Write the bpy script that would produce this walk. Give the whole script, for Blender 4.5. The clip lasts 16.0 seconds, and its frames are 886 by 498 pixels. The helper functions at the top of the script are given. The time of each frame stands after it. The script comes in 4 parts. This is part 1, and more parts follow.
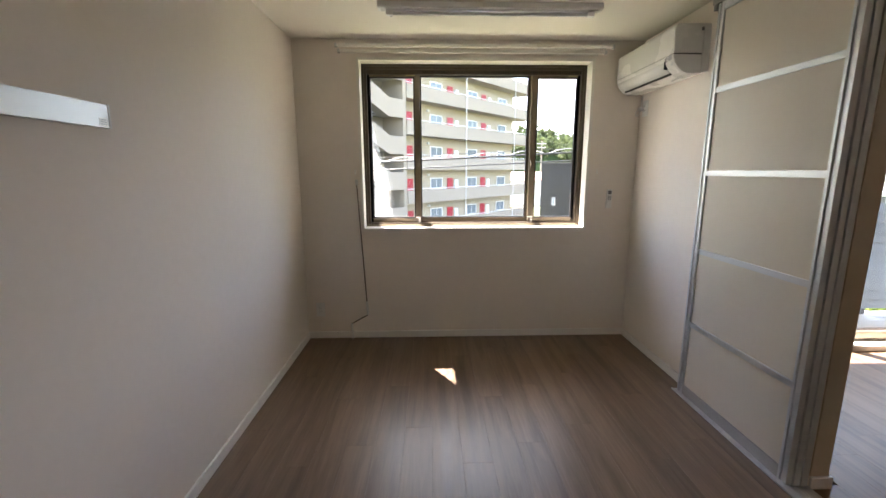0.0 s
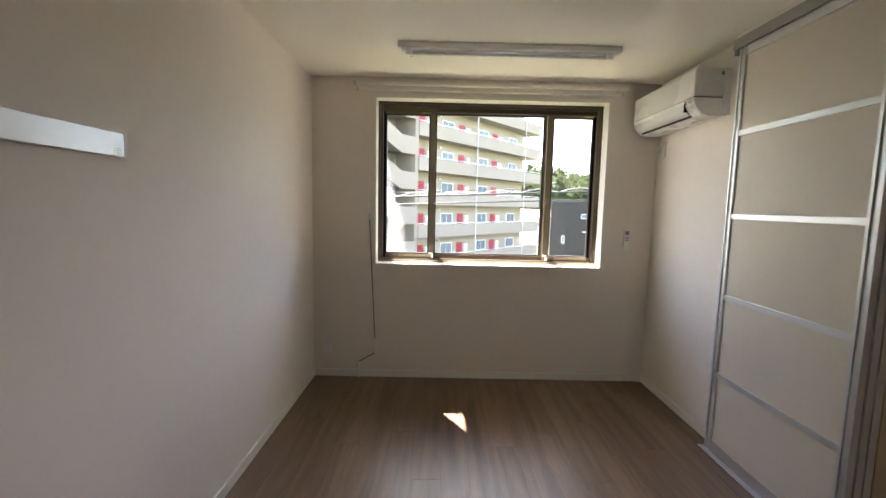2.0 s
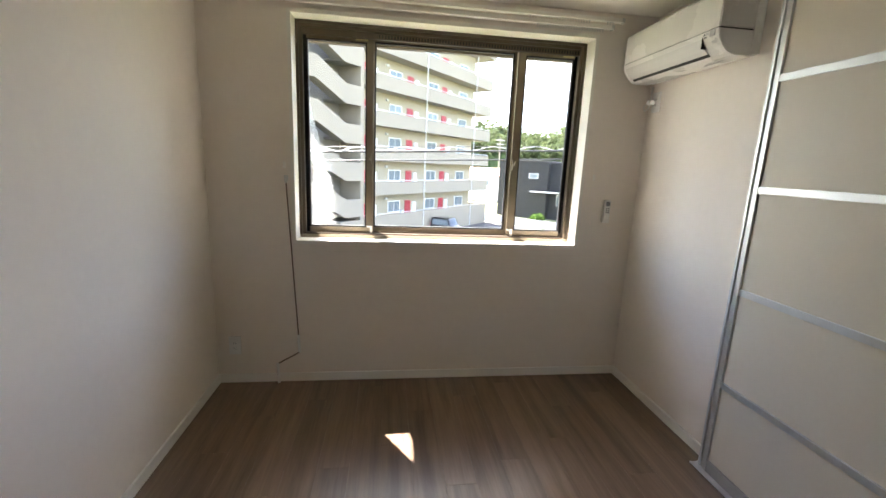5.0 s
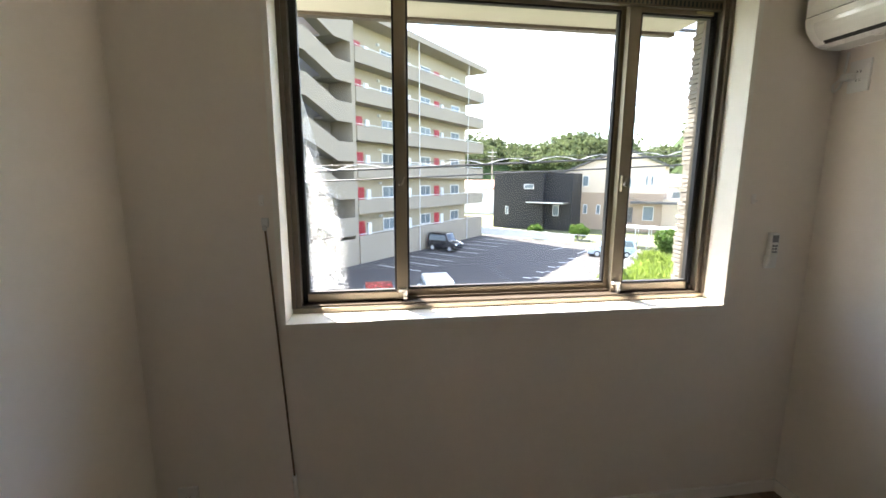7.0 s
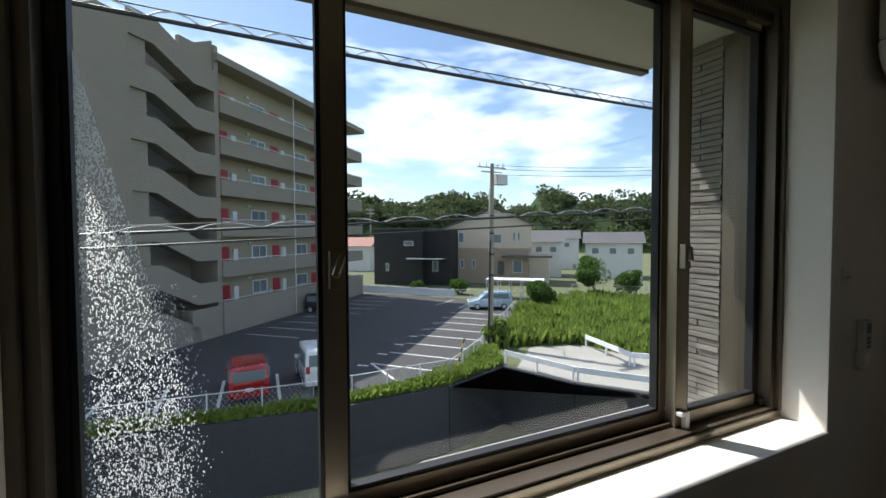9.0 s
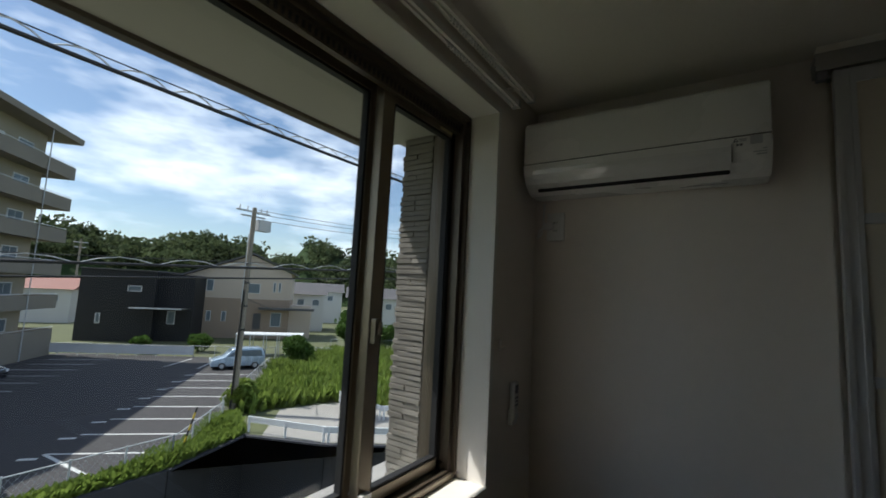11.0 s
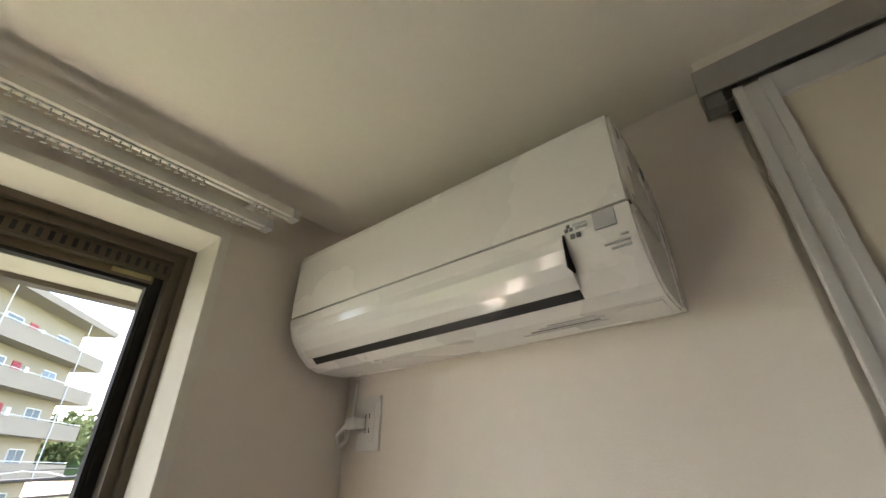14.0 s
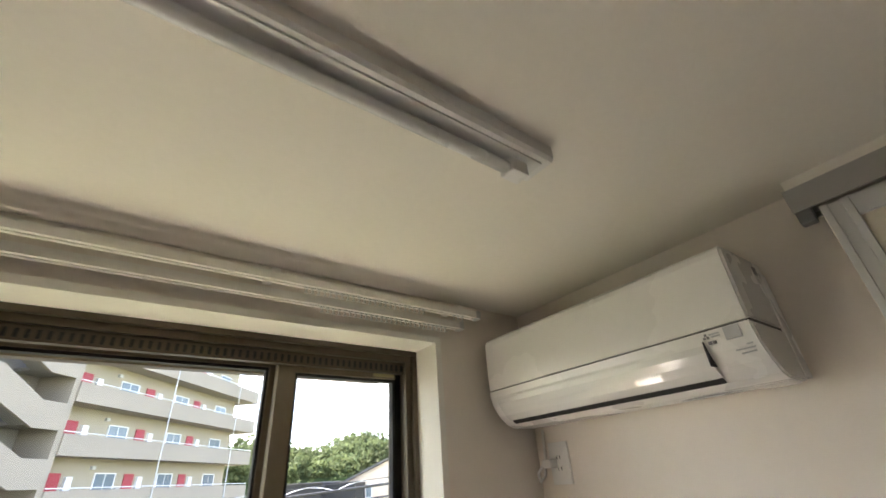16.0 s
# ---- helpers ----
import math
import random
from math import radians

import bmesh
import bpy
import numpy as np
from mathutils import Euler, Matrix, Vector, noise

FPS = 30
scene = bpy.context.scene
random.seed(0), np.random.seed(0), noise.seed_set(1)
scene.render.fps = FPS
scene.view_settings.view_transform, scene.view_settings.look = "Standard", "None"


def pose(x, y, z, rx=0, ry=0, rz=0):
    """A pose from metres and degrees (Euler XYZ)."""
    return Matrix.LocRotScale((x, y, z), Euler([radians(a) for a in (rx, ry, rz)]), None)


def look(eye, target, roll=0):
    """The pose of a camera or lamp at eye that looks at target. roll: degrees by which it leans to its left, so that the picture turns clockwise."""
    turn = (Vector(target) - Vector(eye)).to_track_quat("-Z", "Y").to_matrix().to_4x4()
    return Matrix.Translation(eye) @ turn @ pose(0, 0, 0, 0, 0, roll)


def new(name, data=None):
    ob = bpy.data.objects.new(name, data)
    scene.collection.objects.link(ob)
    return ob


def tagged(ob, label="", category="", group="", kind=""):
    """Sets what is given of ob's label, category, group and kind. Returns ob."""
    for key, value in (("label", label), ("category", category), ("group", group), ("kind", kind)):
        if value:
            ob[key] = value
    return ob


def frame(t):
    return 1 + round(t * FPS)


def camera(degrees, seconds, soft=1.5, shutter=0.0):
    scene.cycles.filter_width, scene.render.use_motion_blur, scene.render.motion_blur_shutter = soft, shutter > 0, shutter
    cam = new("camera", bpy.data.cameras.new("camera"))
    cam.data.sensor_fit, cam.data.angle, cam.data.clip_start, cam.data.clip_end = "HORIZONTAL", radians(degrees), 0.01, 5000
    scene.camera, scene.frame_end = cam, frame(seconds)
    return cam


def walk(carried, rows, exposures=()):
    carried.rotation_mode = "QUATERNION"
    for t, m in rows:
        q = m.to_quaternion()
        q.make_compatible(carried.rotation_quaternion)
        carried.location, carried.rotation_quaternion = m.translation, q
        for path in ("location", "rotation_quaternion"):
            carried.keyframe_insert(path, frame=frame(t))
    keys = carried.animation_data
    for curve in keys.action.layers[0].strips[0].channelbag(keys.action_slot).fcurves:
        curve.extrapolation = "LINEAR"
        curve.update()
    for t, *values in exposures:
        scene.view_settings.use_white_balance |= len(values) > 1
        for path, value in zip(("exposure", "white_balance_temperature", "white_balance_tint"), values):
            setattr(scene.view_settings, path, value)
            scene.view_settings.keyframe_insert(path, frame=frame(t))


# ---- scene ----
cam = camera(93.4, 16.0, shutter=0.2)

PATH = [
    (0, (1.175, -0.09, 1.413), (1.233, 1.875, 1.045), -0.1),
    (0.5, (1.179, -0.091, 1.413), (1.235, 1.883, 1.099), -1.1),
    (1, (1.187, -0.094, 1.416), (1.231, 1.881, 1.107), -1.0),
    (1.5, (1.183, -0.083, 1.406), (1.229, 1.892, 1.095), -1.0),
    (2, (1.144, -0.013, 1.419), (1.161, 1.976, 1.215), 1.3),
    (2.5, (1.138, 0.209, 1.362), (1.67, 2.112, 1.054), 0.5),
    (3, (1.213, 0.374, 1.318), (2.034, 2.12, 0.79), 2.0),
    (3.5, (1.312, 0.528, 1.351), (1.998, 2.345, 0.875), 0.5),
    (4, (1.273, 0.669, 1.39), (1.596, 2.56, 0.827), 1.0),
    (4.5, (1.216, 0.683, 1.425), (1.431, 2.609, 0.931), 1.1),
    (5, (1.189, 0.693, 1.447), (1.455, 2.635, 1.051), 2.5),
    (5.2, (1.146, 0.723, 1.455), (1.428, 2.661, 1.05), 2.7),
    (7.5, (0.976, 2.208, 1.499), (1.304, 4.165, 1.247), -1.3),
    (8, (0.956, 2.539, 1.519), (1.574, 4.439, 1.419), -1.5),
    (10.3, (0.915, 2.754, 1.535), (2.016, 4.423, 1.48), 2.4),
    (10.5, (0.957, 2.721, 1.547), (2.285, 4.216, 1.581), 4.2),
    (11, (1.132, 2.664, 1.579), (2.781, 3.774, 1.793), 2.9),
    (11.5, (1.418, 2.523, 1.64), (3.103, 3.498, 2.095), 4.0),
    (12, (1.654, 2.527, 1.683), (3.379, 3.262, 2.38), 1.8),
    (12.5, (1.874, 2.577, 1.728), (3.576, 3.279, 2.51), -0.1),
    (13, (2.044, 2.502, 1.766), (3.552, 3.482, 2.64), 0.6),
    (13.5, (2.119, 2.452, 1.775), (3.564, 3.492, 2.686), 0.5),
    (14, (2.118, 2.446, 1.781), (3.504, 3.536, 2.724), -0.7),
    (14.5, (2.108, 2.439, 1.775), (3.47, 3.577, 2.697), 0.4),
    (15, (2.099, 2.43, 1.778), (3.445, 3.604, 2.678), -0.3),
    (15.5, (1.962, 2.384, 1.819), (3.162, 3.695, 2.737), -4.1),
    (16, (1.679, 2.257, 1.862), (2.746, 3.645, 2.827), -4.2),
]
walk(cam, [(t, look(eye, target, roll)) for t, eye, target, roll in PATH],
     exposures=[(0, 3.5, 6850, 20), (2.6, 3.5, 6900, 20), (5.2, 3.6, 6750, 17), (7.3, 2.75, 6700, 16), (8.0, 1.7, 6450, 13), (10.5, 0.08, 6150, 11), (11.2, 0.08, 6150, 11), (12.0, 0.8, 6300, 13), (12.5, 1.95, 6650, 15), (13.2, 2.7, 6800, 19), (14.2, 3.15, 6800, 20), (16, 3.15, 6800, 21)])

# ---- world, sun ----
SUN = Vector((-0.53, 0.85, 1.357)).normalized()
world = bpy.data.worlds.new("sky")
scene.world = world
world.use_nodes = True
wn, wl = world.node_tree.nodes, world.node_tree.links
sky = wn.new("ShaderNodeTexSky")
sky.sky_type, sky.sun_disc = "NISHITA", False
sky.sun_elevation = math.asin(SUN.z)
sky.sun_rotation = math.atan2(SUN.x, SUN.y)
sky.air_density, sky.dust_density = 1.0, 0.6
wc = wn.new("ShaderNodeTexCoord")
wm = wn.new("ShaderNodeMapping")
wm.inputs["Rotation"].default_value = (0, 0, radians(25))
wm.inputs["Scale"].default_value = (1.0, 1.0, 3.2)
wl.new(wc.outputs["Generated"], wm.inputs[0])
wnoise = wn.new("ShaderNodeTexNoise")
wnoise.inputs["Scale"].default_value, wnoise.inputs["Detail"].default_value, wnoise.inputs["Roughness"].default_value = 2.3, 7, 0.55
wl.new(wm.outputs[0], wnoise.inputs["Vector"])
wramp = wn.new("ShaderNodeValToRGB")
wramp.color_ramp.elements[0].position, wramp.color_ramp.elements[1].position = 0.49, 0.70
wl.new(wnoise.outputs[0], wramp.inputs[0])
wmix = wn.new("ShaderNodeMixRGB")
wl.new(wramp.outputs[0], wmix.inputs[0])
wl.new(sky.outputs[0], wmix.inputs[1])
wmix.inputs[2].default_value = (11, 11.3, 11.8, 1)
wl.new(wmix.outputs[0], wn["Background"].inputs[0])
wn["Background"].inputs[1].default_value = 0.13

sun = new("sun", bpy.data.lights.new("sun", "SUN"))
sun.data.energy, sun.data.angle, sun.data.color = 5.0, radians(0.5), (1.0, 0.95, 0.87)
sun.matrix_world = look(SUN * 50, (0, 0, 0))


# ---- materials ----
def mat(name, col, rough=0.6, metal=0.0, var=0.06, scale=3.0, fine=60.0, bump=0.0, bscale=200.0, spec=0.5, vary=0.0, coat=0.0, thin=0.0):
    m = bpy.data.materials.new(name)
    m.use_nodes = True
    n, l = m.node_tree.nodes, m.node_tree.links
    b = n["Principled BSDF"]
    b.inputs["Metallic"].default_value = metal
    b.inputs["Specular IOR Level"].default_value = spec
    b.inputs["Coat Weight"].default_value = coat
    tc = n.new("ShaderNodeTexCoord")
    n1, n2 = n.new("ShaderNodeTexNoise"), n.new("ShaderNodeTexNoise")
    n1.inputs["Scale"].default_value, n1.inputs["Detail"].default_value = scale, 4
    n2.inputs["Scale"].default_value, n2.inputs["Detail"].default_value = fine, 3
    l.new(tc.outputs["Object"], n1.inputs["Vector"])
    l.new(tc.outputs["Object"], n2.inputs["Vector"])
    add = n.new("ShaderNodeMath")
    add.operation = "ADD"
    l.new(n1.outputs[0], add.inputs[0])
    l.new(n2.outputs[0], add.inputs[1])
    mr = n.new("ShaderNodeMapRange")
    mr.inputs[1].default_value, mr.inputs[2].default_value = 0.6, 1.4
    mr.inputs[3].default_value, mr.inputs[4].default_value = 1 - var, 1 + var
    l.new(add.outputs[0], mr.inputs[0])
    val = mr.outputs[0]
    if vary:
        oi = n.new("ShaderNodeObjectInfo")
        r2 = n.new("ShaderNodeMapRange")
        r2.inputs[3].default_value, r2.inputs[4].default_value = 1 - vary, 1 + vary
        l.new(oi.outputs["Random"], r2.inputs[0])
        mu = n.new("ShaderNodeMath")
        mu.operation = "MULTIPLY"
        l.new(val, mu.inputs[0])
        l.new(r2.outputs[0], mu.inputs[1])
        val = mu.outputs[0]
    sc = n.new("ShaderNodeVectorMath")
    sc.operation = "SCALE"
    sc.inputs[0].default_value = col[:3]
    l.new(val, sc.inputs["Scale"])
    l.new(sc.outputs[0], b.inputs["Base Color"])
    rr = n.new("ShaderNodeMapRange")
    rr.inputs[1].default_value, rr.inputs[2].default_value = 0.3, 0.7
    rr.inputs[3].default_value, rr.inputs[4].default_value = max(rough - 0.06, 0.02), min(rough + 0.06, 1)
    l.new(n1.outputs[0], rr.inputs[0])
    l.new(rr.outputs[0], b.inputs["Roughness"])
    if bump:
        n3 = n.new("ShaderNodeTexNoise")
        n3.inputs["Scale"].default_value, n3.inputs["Detail"].default_value = bscale, 3
        l.new(tc.outputs["Object"], n3.inputs["Vector"])
        bp = n.new("ShaderNodeBump")
        bp.inputs["Strength"].default_value, bp.inputs["Distance"].default_value = bump, 0.004
        l.new(n3.outputs[0], bp.inputs["Height"])
        l.new(bp.outputs[0], b.inputs["Normal"])
    if thin:
        tl, mx = n.new("ShaderNodeBsdfTranslucent"), n.new("ShaderNodeMixShader")
        mx.inputs[0].default_value = thin
        l.new(sc.outputs[0], tl.inputs[0])
        l.new(b.outputs[0], mx.inputs[1])
        l.new(tl.outputs[0], mx.inputs[2])
        l.new(mx.outputs[0], n["Material Output"].inputs[0])
    return m


def wood_mat(name, dark, light):
    """Printed oak flooring: long grain along y, a tone of its own for each board."""
    m = bpy.data.materials.new(name)
    m.use_nodes = True
    n, l = m.node_tree.nodes, m.node_tree.links
    b = n["Principled BSDF"]
    tc, mp, oi = n.new("ShaderNodeTexCoord"), n.new("ShaderNodeMapping"), n.new("ShaderNodeObjectInfo")
    mp.inputs["Scale"].default_value = (14, 0.9, 14)
    cm = n.new("ShaderNodeCombineXYZ")
    mul = n.new("ShaderNodeMath")
    mul.operation = "MULTIPLY"
    mul.inputs[1].default_value = 40
    l.new(oi.outputs["Random"], mul.inputs[0])
    l.new(mul.outputs[0], cm.inputs[1])
    va = n.new("ShaderNodeVectorMath")
    l.new(tc.outputs["Object"], va.inputs[0])
    l.new(cm.outputs[0], va.inputs[1])
    l.new(va.outputs[0], mp.inputs[0])
    n1, n2 = n.new("ShaderNodeTexNoise"), n.new("ShaderNodeTexNoise")
    n1.inputs["Scale"].default_value, n1.inputs["Detail"].default_value, n1.inputs["Distortion"].default_value = 1.0, 5, 0.6
    n2.inputs["Scale"].default_value, n2.inputs["Detail"].default_value = 7.0, 4
    l.new(mp.outputs[0], n1.inputs["Vector"])
    l.new(mp.outputs[0], n2.inputs["Vector"])
    mx = n.new("ShaderNodeMath")
    mx.operation = "MULTIPLY_ADD"
    mx.inputs[1].default_value = 0.35
    l.new(n2.outputs[0], mx.inputs[0])
    l.new(n1.outputs[0], mx.inputs[2])
    ad = n.new("ShaderNodeMath")
    ad.operation = "MULTIPLY_ADD"
    ad.inputs[1].default_value = 0.16
    l.new(oi.outputs["Random"], ad.inputs[0])
    l.new(mx.outputs[0], ad.inputs[2])
    rp = n.new("ShaderNodeValToRGB")
    rp.color_ramp.elements[0].position, rp.color_ramp.elements[1].position = 0.5, 1.0
    rp.color_ramp.elements[0].color, rp.color_ramp.elements[1].color = (*dark, 1), (*light, 1)
    l.new(ad.outputs[0], rp.inputs[0])
    l.new(rp.outputs[0], b.inputs["Base Color"])
    rr = n.new("ShaderNodeMapRange")
    rr.inputs[3].default_value, rr.inputs[4].default_value = 0.27, 0.42
    l.new(n1.outputs[0], rr.inputs[0])
    l.new(rr.outputs[0], b.inputs["Roughness"])
    bp = n.new("ShaderNodeBump")
    bp.inputs["Strength"].default_value, bp.inputs["Distance"].default_value = 0.06, 0.002
    l.new(n2.outputs[0], bp.inputs["Height"])
    l.new(bp.outputs[0], b.inputs["Normal"])
    return m


def glass_mat(name, tint=(1, 1, 1), rough=0.0):
    m = bpy.data.materials.new(name)
    m.use_nodes = True
    n, l = m.node_tree.nodes, m.node_tree.links
    n.remove(n["Principled BSDF"])
    tr, gl, mix = n.new("ShaderNodeBsdfTransparent"), n.new("ShaderNodeBsdfGlossy"), n.new("ShaderNodeMixShader")
    tr.inputs[0].default_value = (*tint, 1)
    gl.inputs["Roughness"].default_value = rough
    lw, pw, ml = n.new("ShaderNodeLayerWeight"), n.new("ShaderNodeMath"), n.new("ShaderNodeMath")
    lw.inputs[0].default_value = 0.5
    pw.operation, ml.operation = "POWER", "MULTIPLY_ADD"
    pw.inputs[1].default_value, ml.inputs[1].default_value, ml.inputs[2].default_value = 4.0, 0.6, 0.03
    l.new(lw.outputs["Facing"], pw.inputs[0])
    l.new(pw.outputs[0], ml.inputs[0])
    l.new(ml.outputs[0], mix.inputs[0])
    l.new(tr.outputs[0], mix.inputs[1])
    l.new(gl.outputs[0], mix.inputs[2])
    l.new(mix.outputs[0], n["Material Output"].inputs[0])
    return m


WALLPAPER = mat("wallpaper", (0.87, 0.80, 0.725), 0.85, var=0.02, scale=1.2, fine=25, bump=0.16, bscale=260)
CEILPAPER = mat("ceiling_paper", (0.88, 0.84, 0.755), 0.85, var=0.02, bump=0.18, bscale=220)
TRIM = mat("white_trim", (0.88, 0.85, 0.80), 0.45, var=0.02)
CASING = mat("casing_white", (0.86, 0.83, 0.76), 0.4, var=0.015)
OAK = wood_mat("oak_floor", (0.125, 0.079, 0.049), (0.262, 0.180, 0.122))
SUB = mat("subfloor", (0.035, 0.024, 0.018), 0.8)
BRONZE = mat("bronze_aluminium", (0.30, 0.255, 0.19), 0.38, 0.75, var=0.03)
BRONZE_DK = mat("dark_bronze", (0.13, 0.105, 0.078), 0.4, 0.6, var=0.04)
GLOSSBLACK = mat("glossy_black_aluminium", (0.02, 0.021, 0.024), 0.18, 0.3, var=0.02)
GASKET = mat("black_gasket", (0.012, 0.012, 0.013), 0.6)
ALU = mat("satin_aluminium", (0.68, 0.69, 0.70), 0.42, 0.6, var=0.02, fine=15)
# same aluminium in a darker colour, standing in for shade
ALU_SHADE = mat("shadow_aluminium", (0.42, 0.41, 0.40), 0.4, 0.5, var=0.03)
PANEL = mat("panel_cream", (0.72, 0.66, 0.555), 0.5, var=0.015)
PLASTIC = mat("white_plastic", (0.87, 0.86, 0.83), 0.28, var=0.012, coat=0.15)
GLOSSW = mat("gloss_white_plastic", (0.82, 0.81, 0.78), 0.14, var=0.01, coat=0.5)
BLACK = mat("matt_black", (0.012, 0.012, 0.014), 0.5)
GREYP = mat("grey_print", (0.22, 0.22, 0.23), 0.5)
LIGHTGREY = mat("light_grey_print", (0.52, 0.53, 0.54), 0.5)
YELLOWL = mat("yellowed_label", (0.62, 0.55, 0.28), 0.5)
CLEARP = mat("milky_plastic", (0.72, 0.72, 0.70), 0.25)
CORD = mat("cord_brown", (0.17, 0.12, 0.08), 0.7)
GLASS = glass_mat("window_glass", (0.96, 0.98, 0.97))
FROST = mat("lamp_tube_white", (0.85, 0.85, 0.83), 0.25)
BEIGE = mat("beige_facing", (0.62, 0.50, 0.36), 0.5, var=0.02)
TILE = mat("stone_tile", (0.21, 0.19, 0.165), 0.85, var=0.18, scale=4, fine=40, bump=0.5, bscale=60, vary=0.12)
MORTAR = mat("mortar", (0.16, 0.145, 0.13), 0.9)
SIDING = mat("outer_render", (0.55, 0.51, 0.45), 0.85, var=0.05)
SOFFIT = mat("soffit_grey", (0.42, 0.40, 0.37), 0.7, var=0.04)
LOUVRE = mat("louvre_grey", (0.085, 0.09, 0.095), 0.45, 0.3, var=0.03)
CONCRETE = mat("pale_concrete", (0.262, 0.230, 0.186), 0.85, var=0.10, scale=0.35, fine=6, bump=0.3, bscale=20)
APTWALL = mat("cream_wall", (0.35, 0.31, 0.235), 0.85, var=0.05, scale=0.4, fine=8)
# darker concrete: stairwell shade put into the colour, and the wall joints
CONC_DK = mat("shade_and_joint_concrete", (0.21, 0.20, 0.185), 0.9, var=0.1, scale=0.5, fine=8)
REDDOOR = mat("red_door", (0.36, 0.022, 0.035), 0.45, var=0.05)
DARKGLASS = mat("distant_glass", (0.16, 0.20, 0.23), 0.12, var=0.1, scale=1.5)
WHITEM = mat("white_metal", (0.74, 0.75, 0.76), 0.4, var=0.03)
ASPHALT = mat("asphalt", (0.060, 0.056, 0.056), 0.9, var=0.14, scale=0.25, fine=14, bump=0.4, bscale=60)
PAINT = mat("road_paint", (0.66, 0.66, 0.63), 0.7, var=0.10, scale=2, fine=20)
EARTH = mat("earth_ground", (0.11, 0.12, 0.055), 0.95, var=0.25, scale=0.08, fine=3)
# near-black: the wall's shade away from the sun is put into the colour
RETAIN = mat("shaded_retaining_concrete", (0.045, 0.045, 0.052), 0.9, var=0.25, scale=0.3, fine=5, bump=0.3, bscale=10)
LIGHTCONC = mat("road_concrete", (0.33, 0.31, 0.28), 0.9, var=0.12, scale=0.5, fine=10)
GREEN1 = mat("weed_green", (0.20, 0.27, 0.055), 0.6, var=0.35, scale=0.3, fine=4, spec=0.2, thin=0.5)
GREEN2 = mat("leaf_green", (0.075, 0.14, 0.025), 0.6, var=0.35, scale=0.15, fine=2, spec=0.2, thin=0.4)
WOODS = mat("far_woods", (0.085, 0.108, 0.048), 0.8, var=0.6, scale=0.05, fine=0.3, spec=0.1, thin=0.35)
HILLS = mat("hill_green", (0.03, 0.05, 0.018), 0.9, var=0.4, scale=0.05, fine=0.5, spec=0.1)
BARK = mat("bark", (0.10, 0.075, 0.05), 0.9, var=0.2)


# ---- building helpers ----
ORG = {}


def box(bm, x0, x1, y0, y1, z0, z1, bevel=0.0):
    v = [bm.verts.new((x, y, z)) for x in (x0, x1) for y in (y0, y1) for z in (z0, z1)]
    fs = [bm.faces.new([v[i] for i in q]) for q in ((0, 1, 3, 2), (4, 6, 7, 5), (0, 4, 5, 1), (2, 3, 7, 6), (0, 2, 6, 4), (1, 5, 7, 3))]
    if bevel:
        es = list({e for f in fs for e in f.edges})
        bmesh.ops.bevel(bm, geom=es, offset=bevel, segments=2, affect="EDGES", profile=0.7)
    return bm


def bx(*a, bevel=0.0):
    return box(bmesh.new(), *a, bevel=bevel)


def cyl(bm, p, q, r, r2=None, n=12):
    """A closed rod from p to q."""
    p, q = Vector(p), Vector(q)
    m = Matrix.Translation((p + q) / 2) @ (q - p).to_track_quat("Z", "Y").to_matrix().to_4x4()
    bmesh.ops.create_cone(bm, cap_ends=True, segments=n, radius1=r, radius2=r if r2 is None else r2, depth=(q - p).length, matrix=m)
    return bm


def prism(bm, prof, a, b, axis="y"):
    """A profile of (u, v) pairs drawn out from a to b along an axis."""
    put = {"y": lambda u, v, w: (u, w, v), "x": lambda u, v, w: (w, u, v), "z": lambda u, v, w: (u, v, w)}[axis]
    ra, rb = [bm.verts.new(put(u, v, a)) for u, v in prof], [bm.verts.new(put(u, v, b)) for u, v in prof]
    k = len(prof)
    bm.faces.new(ra), bm.faces.new(rb[::-1])
    for i in range(k):
        bm.faces.new((ra[i], rb[i], rb[(i + 1) % k], ra[(i + 1) % k]))
    bmesh.ops.recalc_face_normals(bm, faces=bm.faces)
    return bm


def mesh_of(name, bm, material, smooth=False):
    me = bpy.data.meshes.new(name)
    bmesh.ops.recalc_face_normals(bm, faces=bm.faces)
    bm.to_mesh(me)
    bm.free()
    me.materials.append(material)
    if smooth:
        for p in me.polygons:
            p.use_smooth = True
    return me


def thing(name, loc, label, category, group="", rz=0.0):
    ob = new(name)
    ob.empty_display_size = 0.1
    ob.matrix_basis = pose(*loc, 0, 0, rz)
    ORG[ob.name] = Vector((0, 0, 0)) if rz else Vector(loc)
    return tagged(ob, label, category, group)


def part(name, bm, material, parent, label="", smooth=False):
    """Links a bmesh as one mesh under a thing or a part. Coordinates are the world's, or the thing's own where it is turned."""
    off = ORG[parent.name]
    bmesh.ops.translate(bm, verts=bm.verts, vec=-off)
    ob = new(name, mesh_of(name, bm, material, smooth))
    ob.parent = parent
    ORG[ob.name] = off
    return tagged(ob, label)


def solid(name, bm, material, label="", category="", kind="", group="", smooth=False):
    """One top-level mesh."""
    ob = new(name, mesh_of(name, bm, material, smooth))
    ORG[ob.name] = Vector((0, 0, 0))
    return tagged(ob, label, category, group, kind)


# ---- rooms ----
XL, XR, YW, H = 0.125, 2.85, 3.34, 2.40
X2, Y2 = 5.92, 2.92
YB = -1.6


def structure(name, bm, material, label, category="wall"):
    return solid(name, bm, material, label, category, "structure")


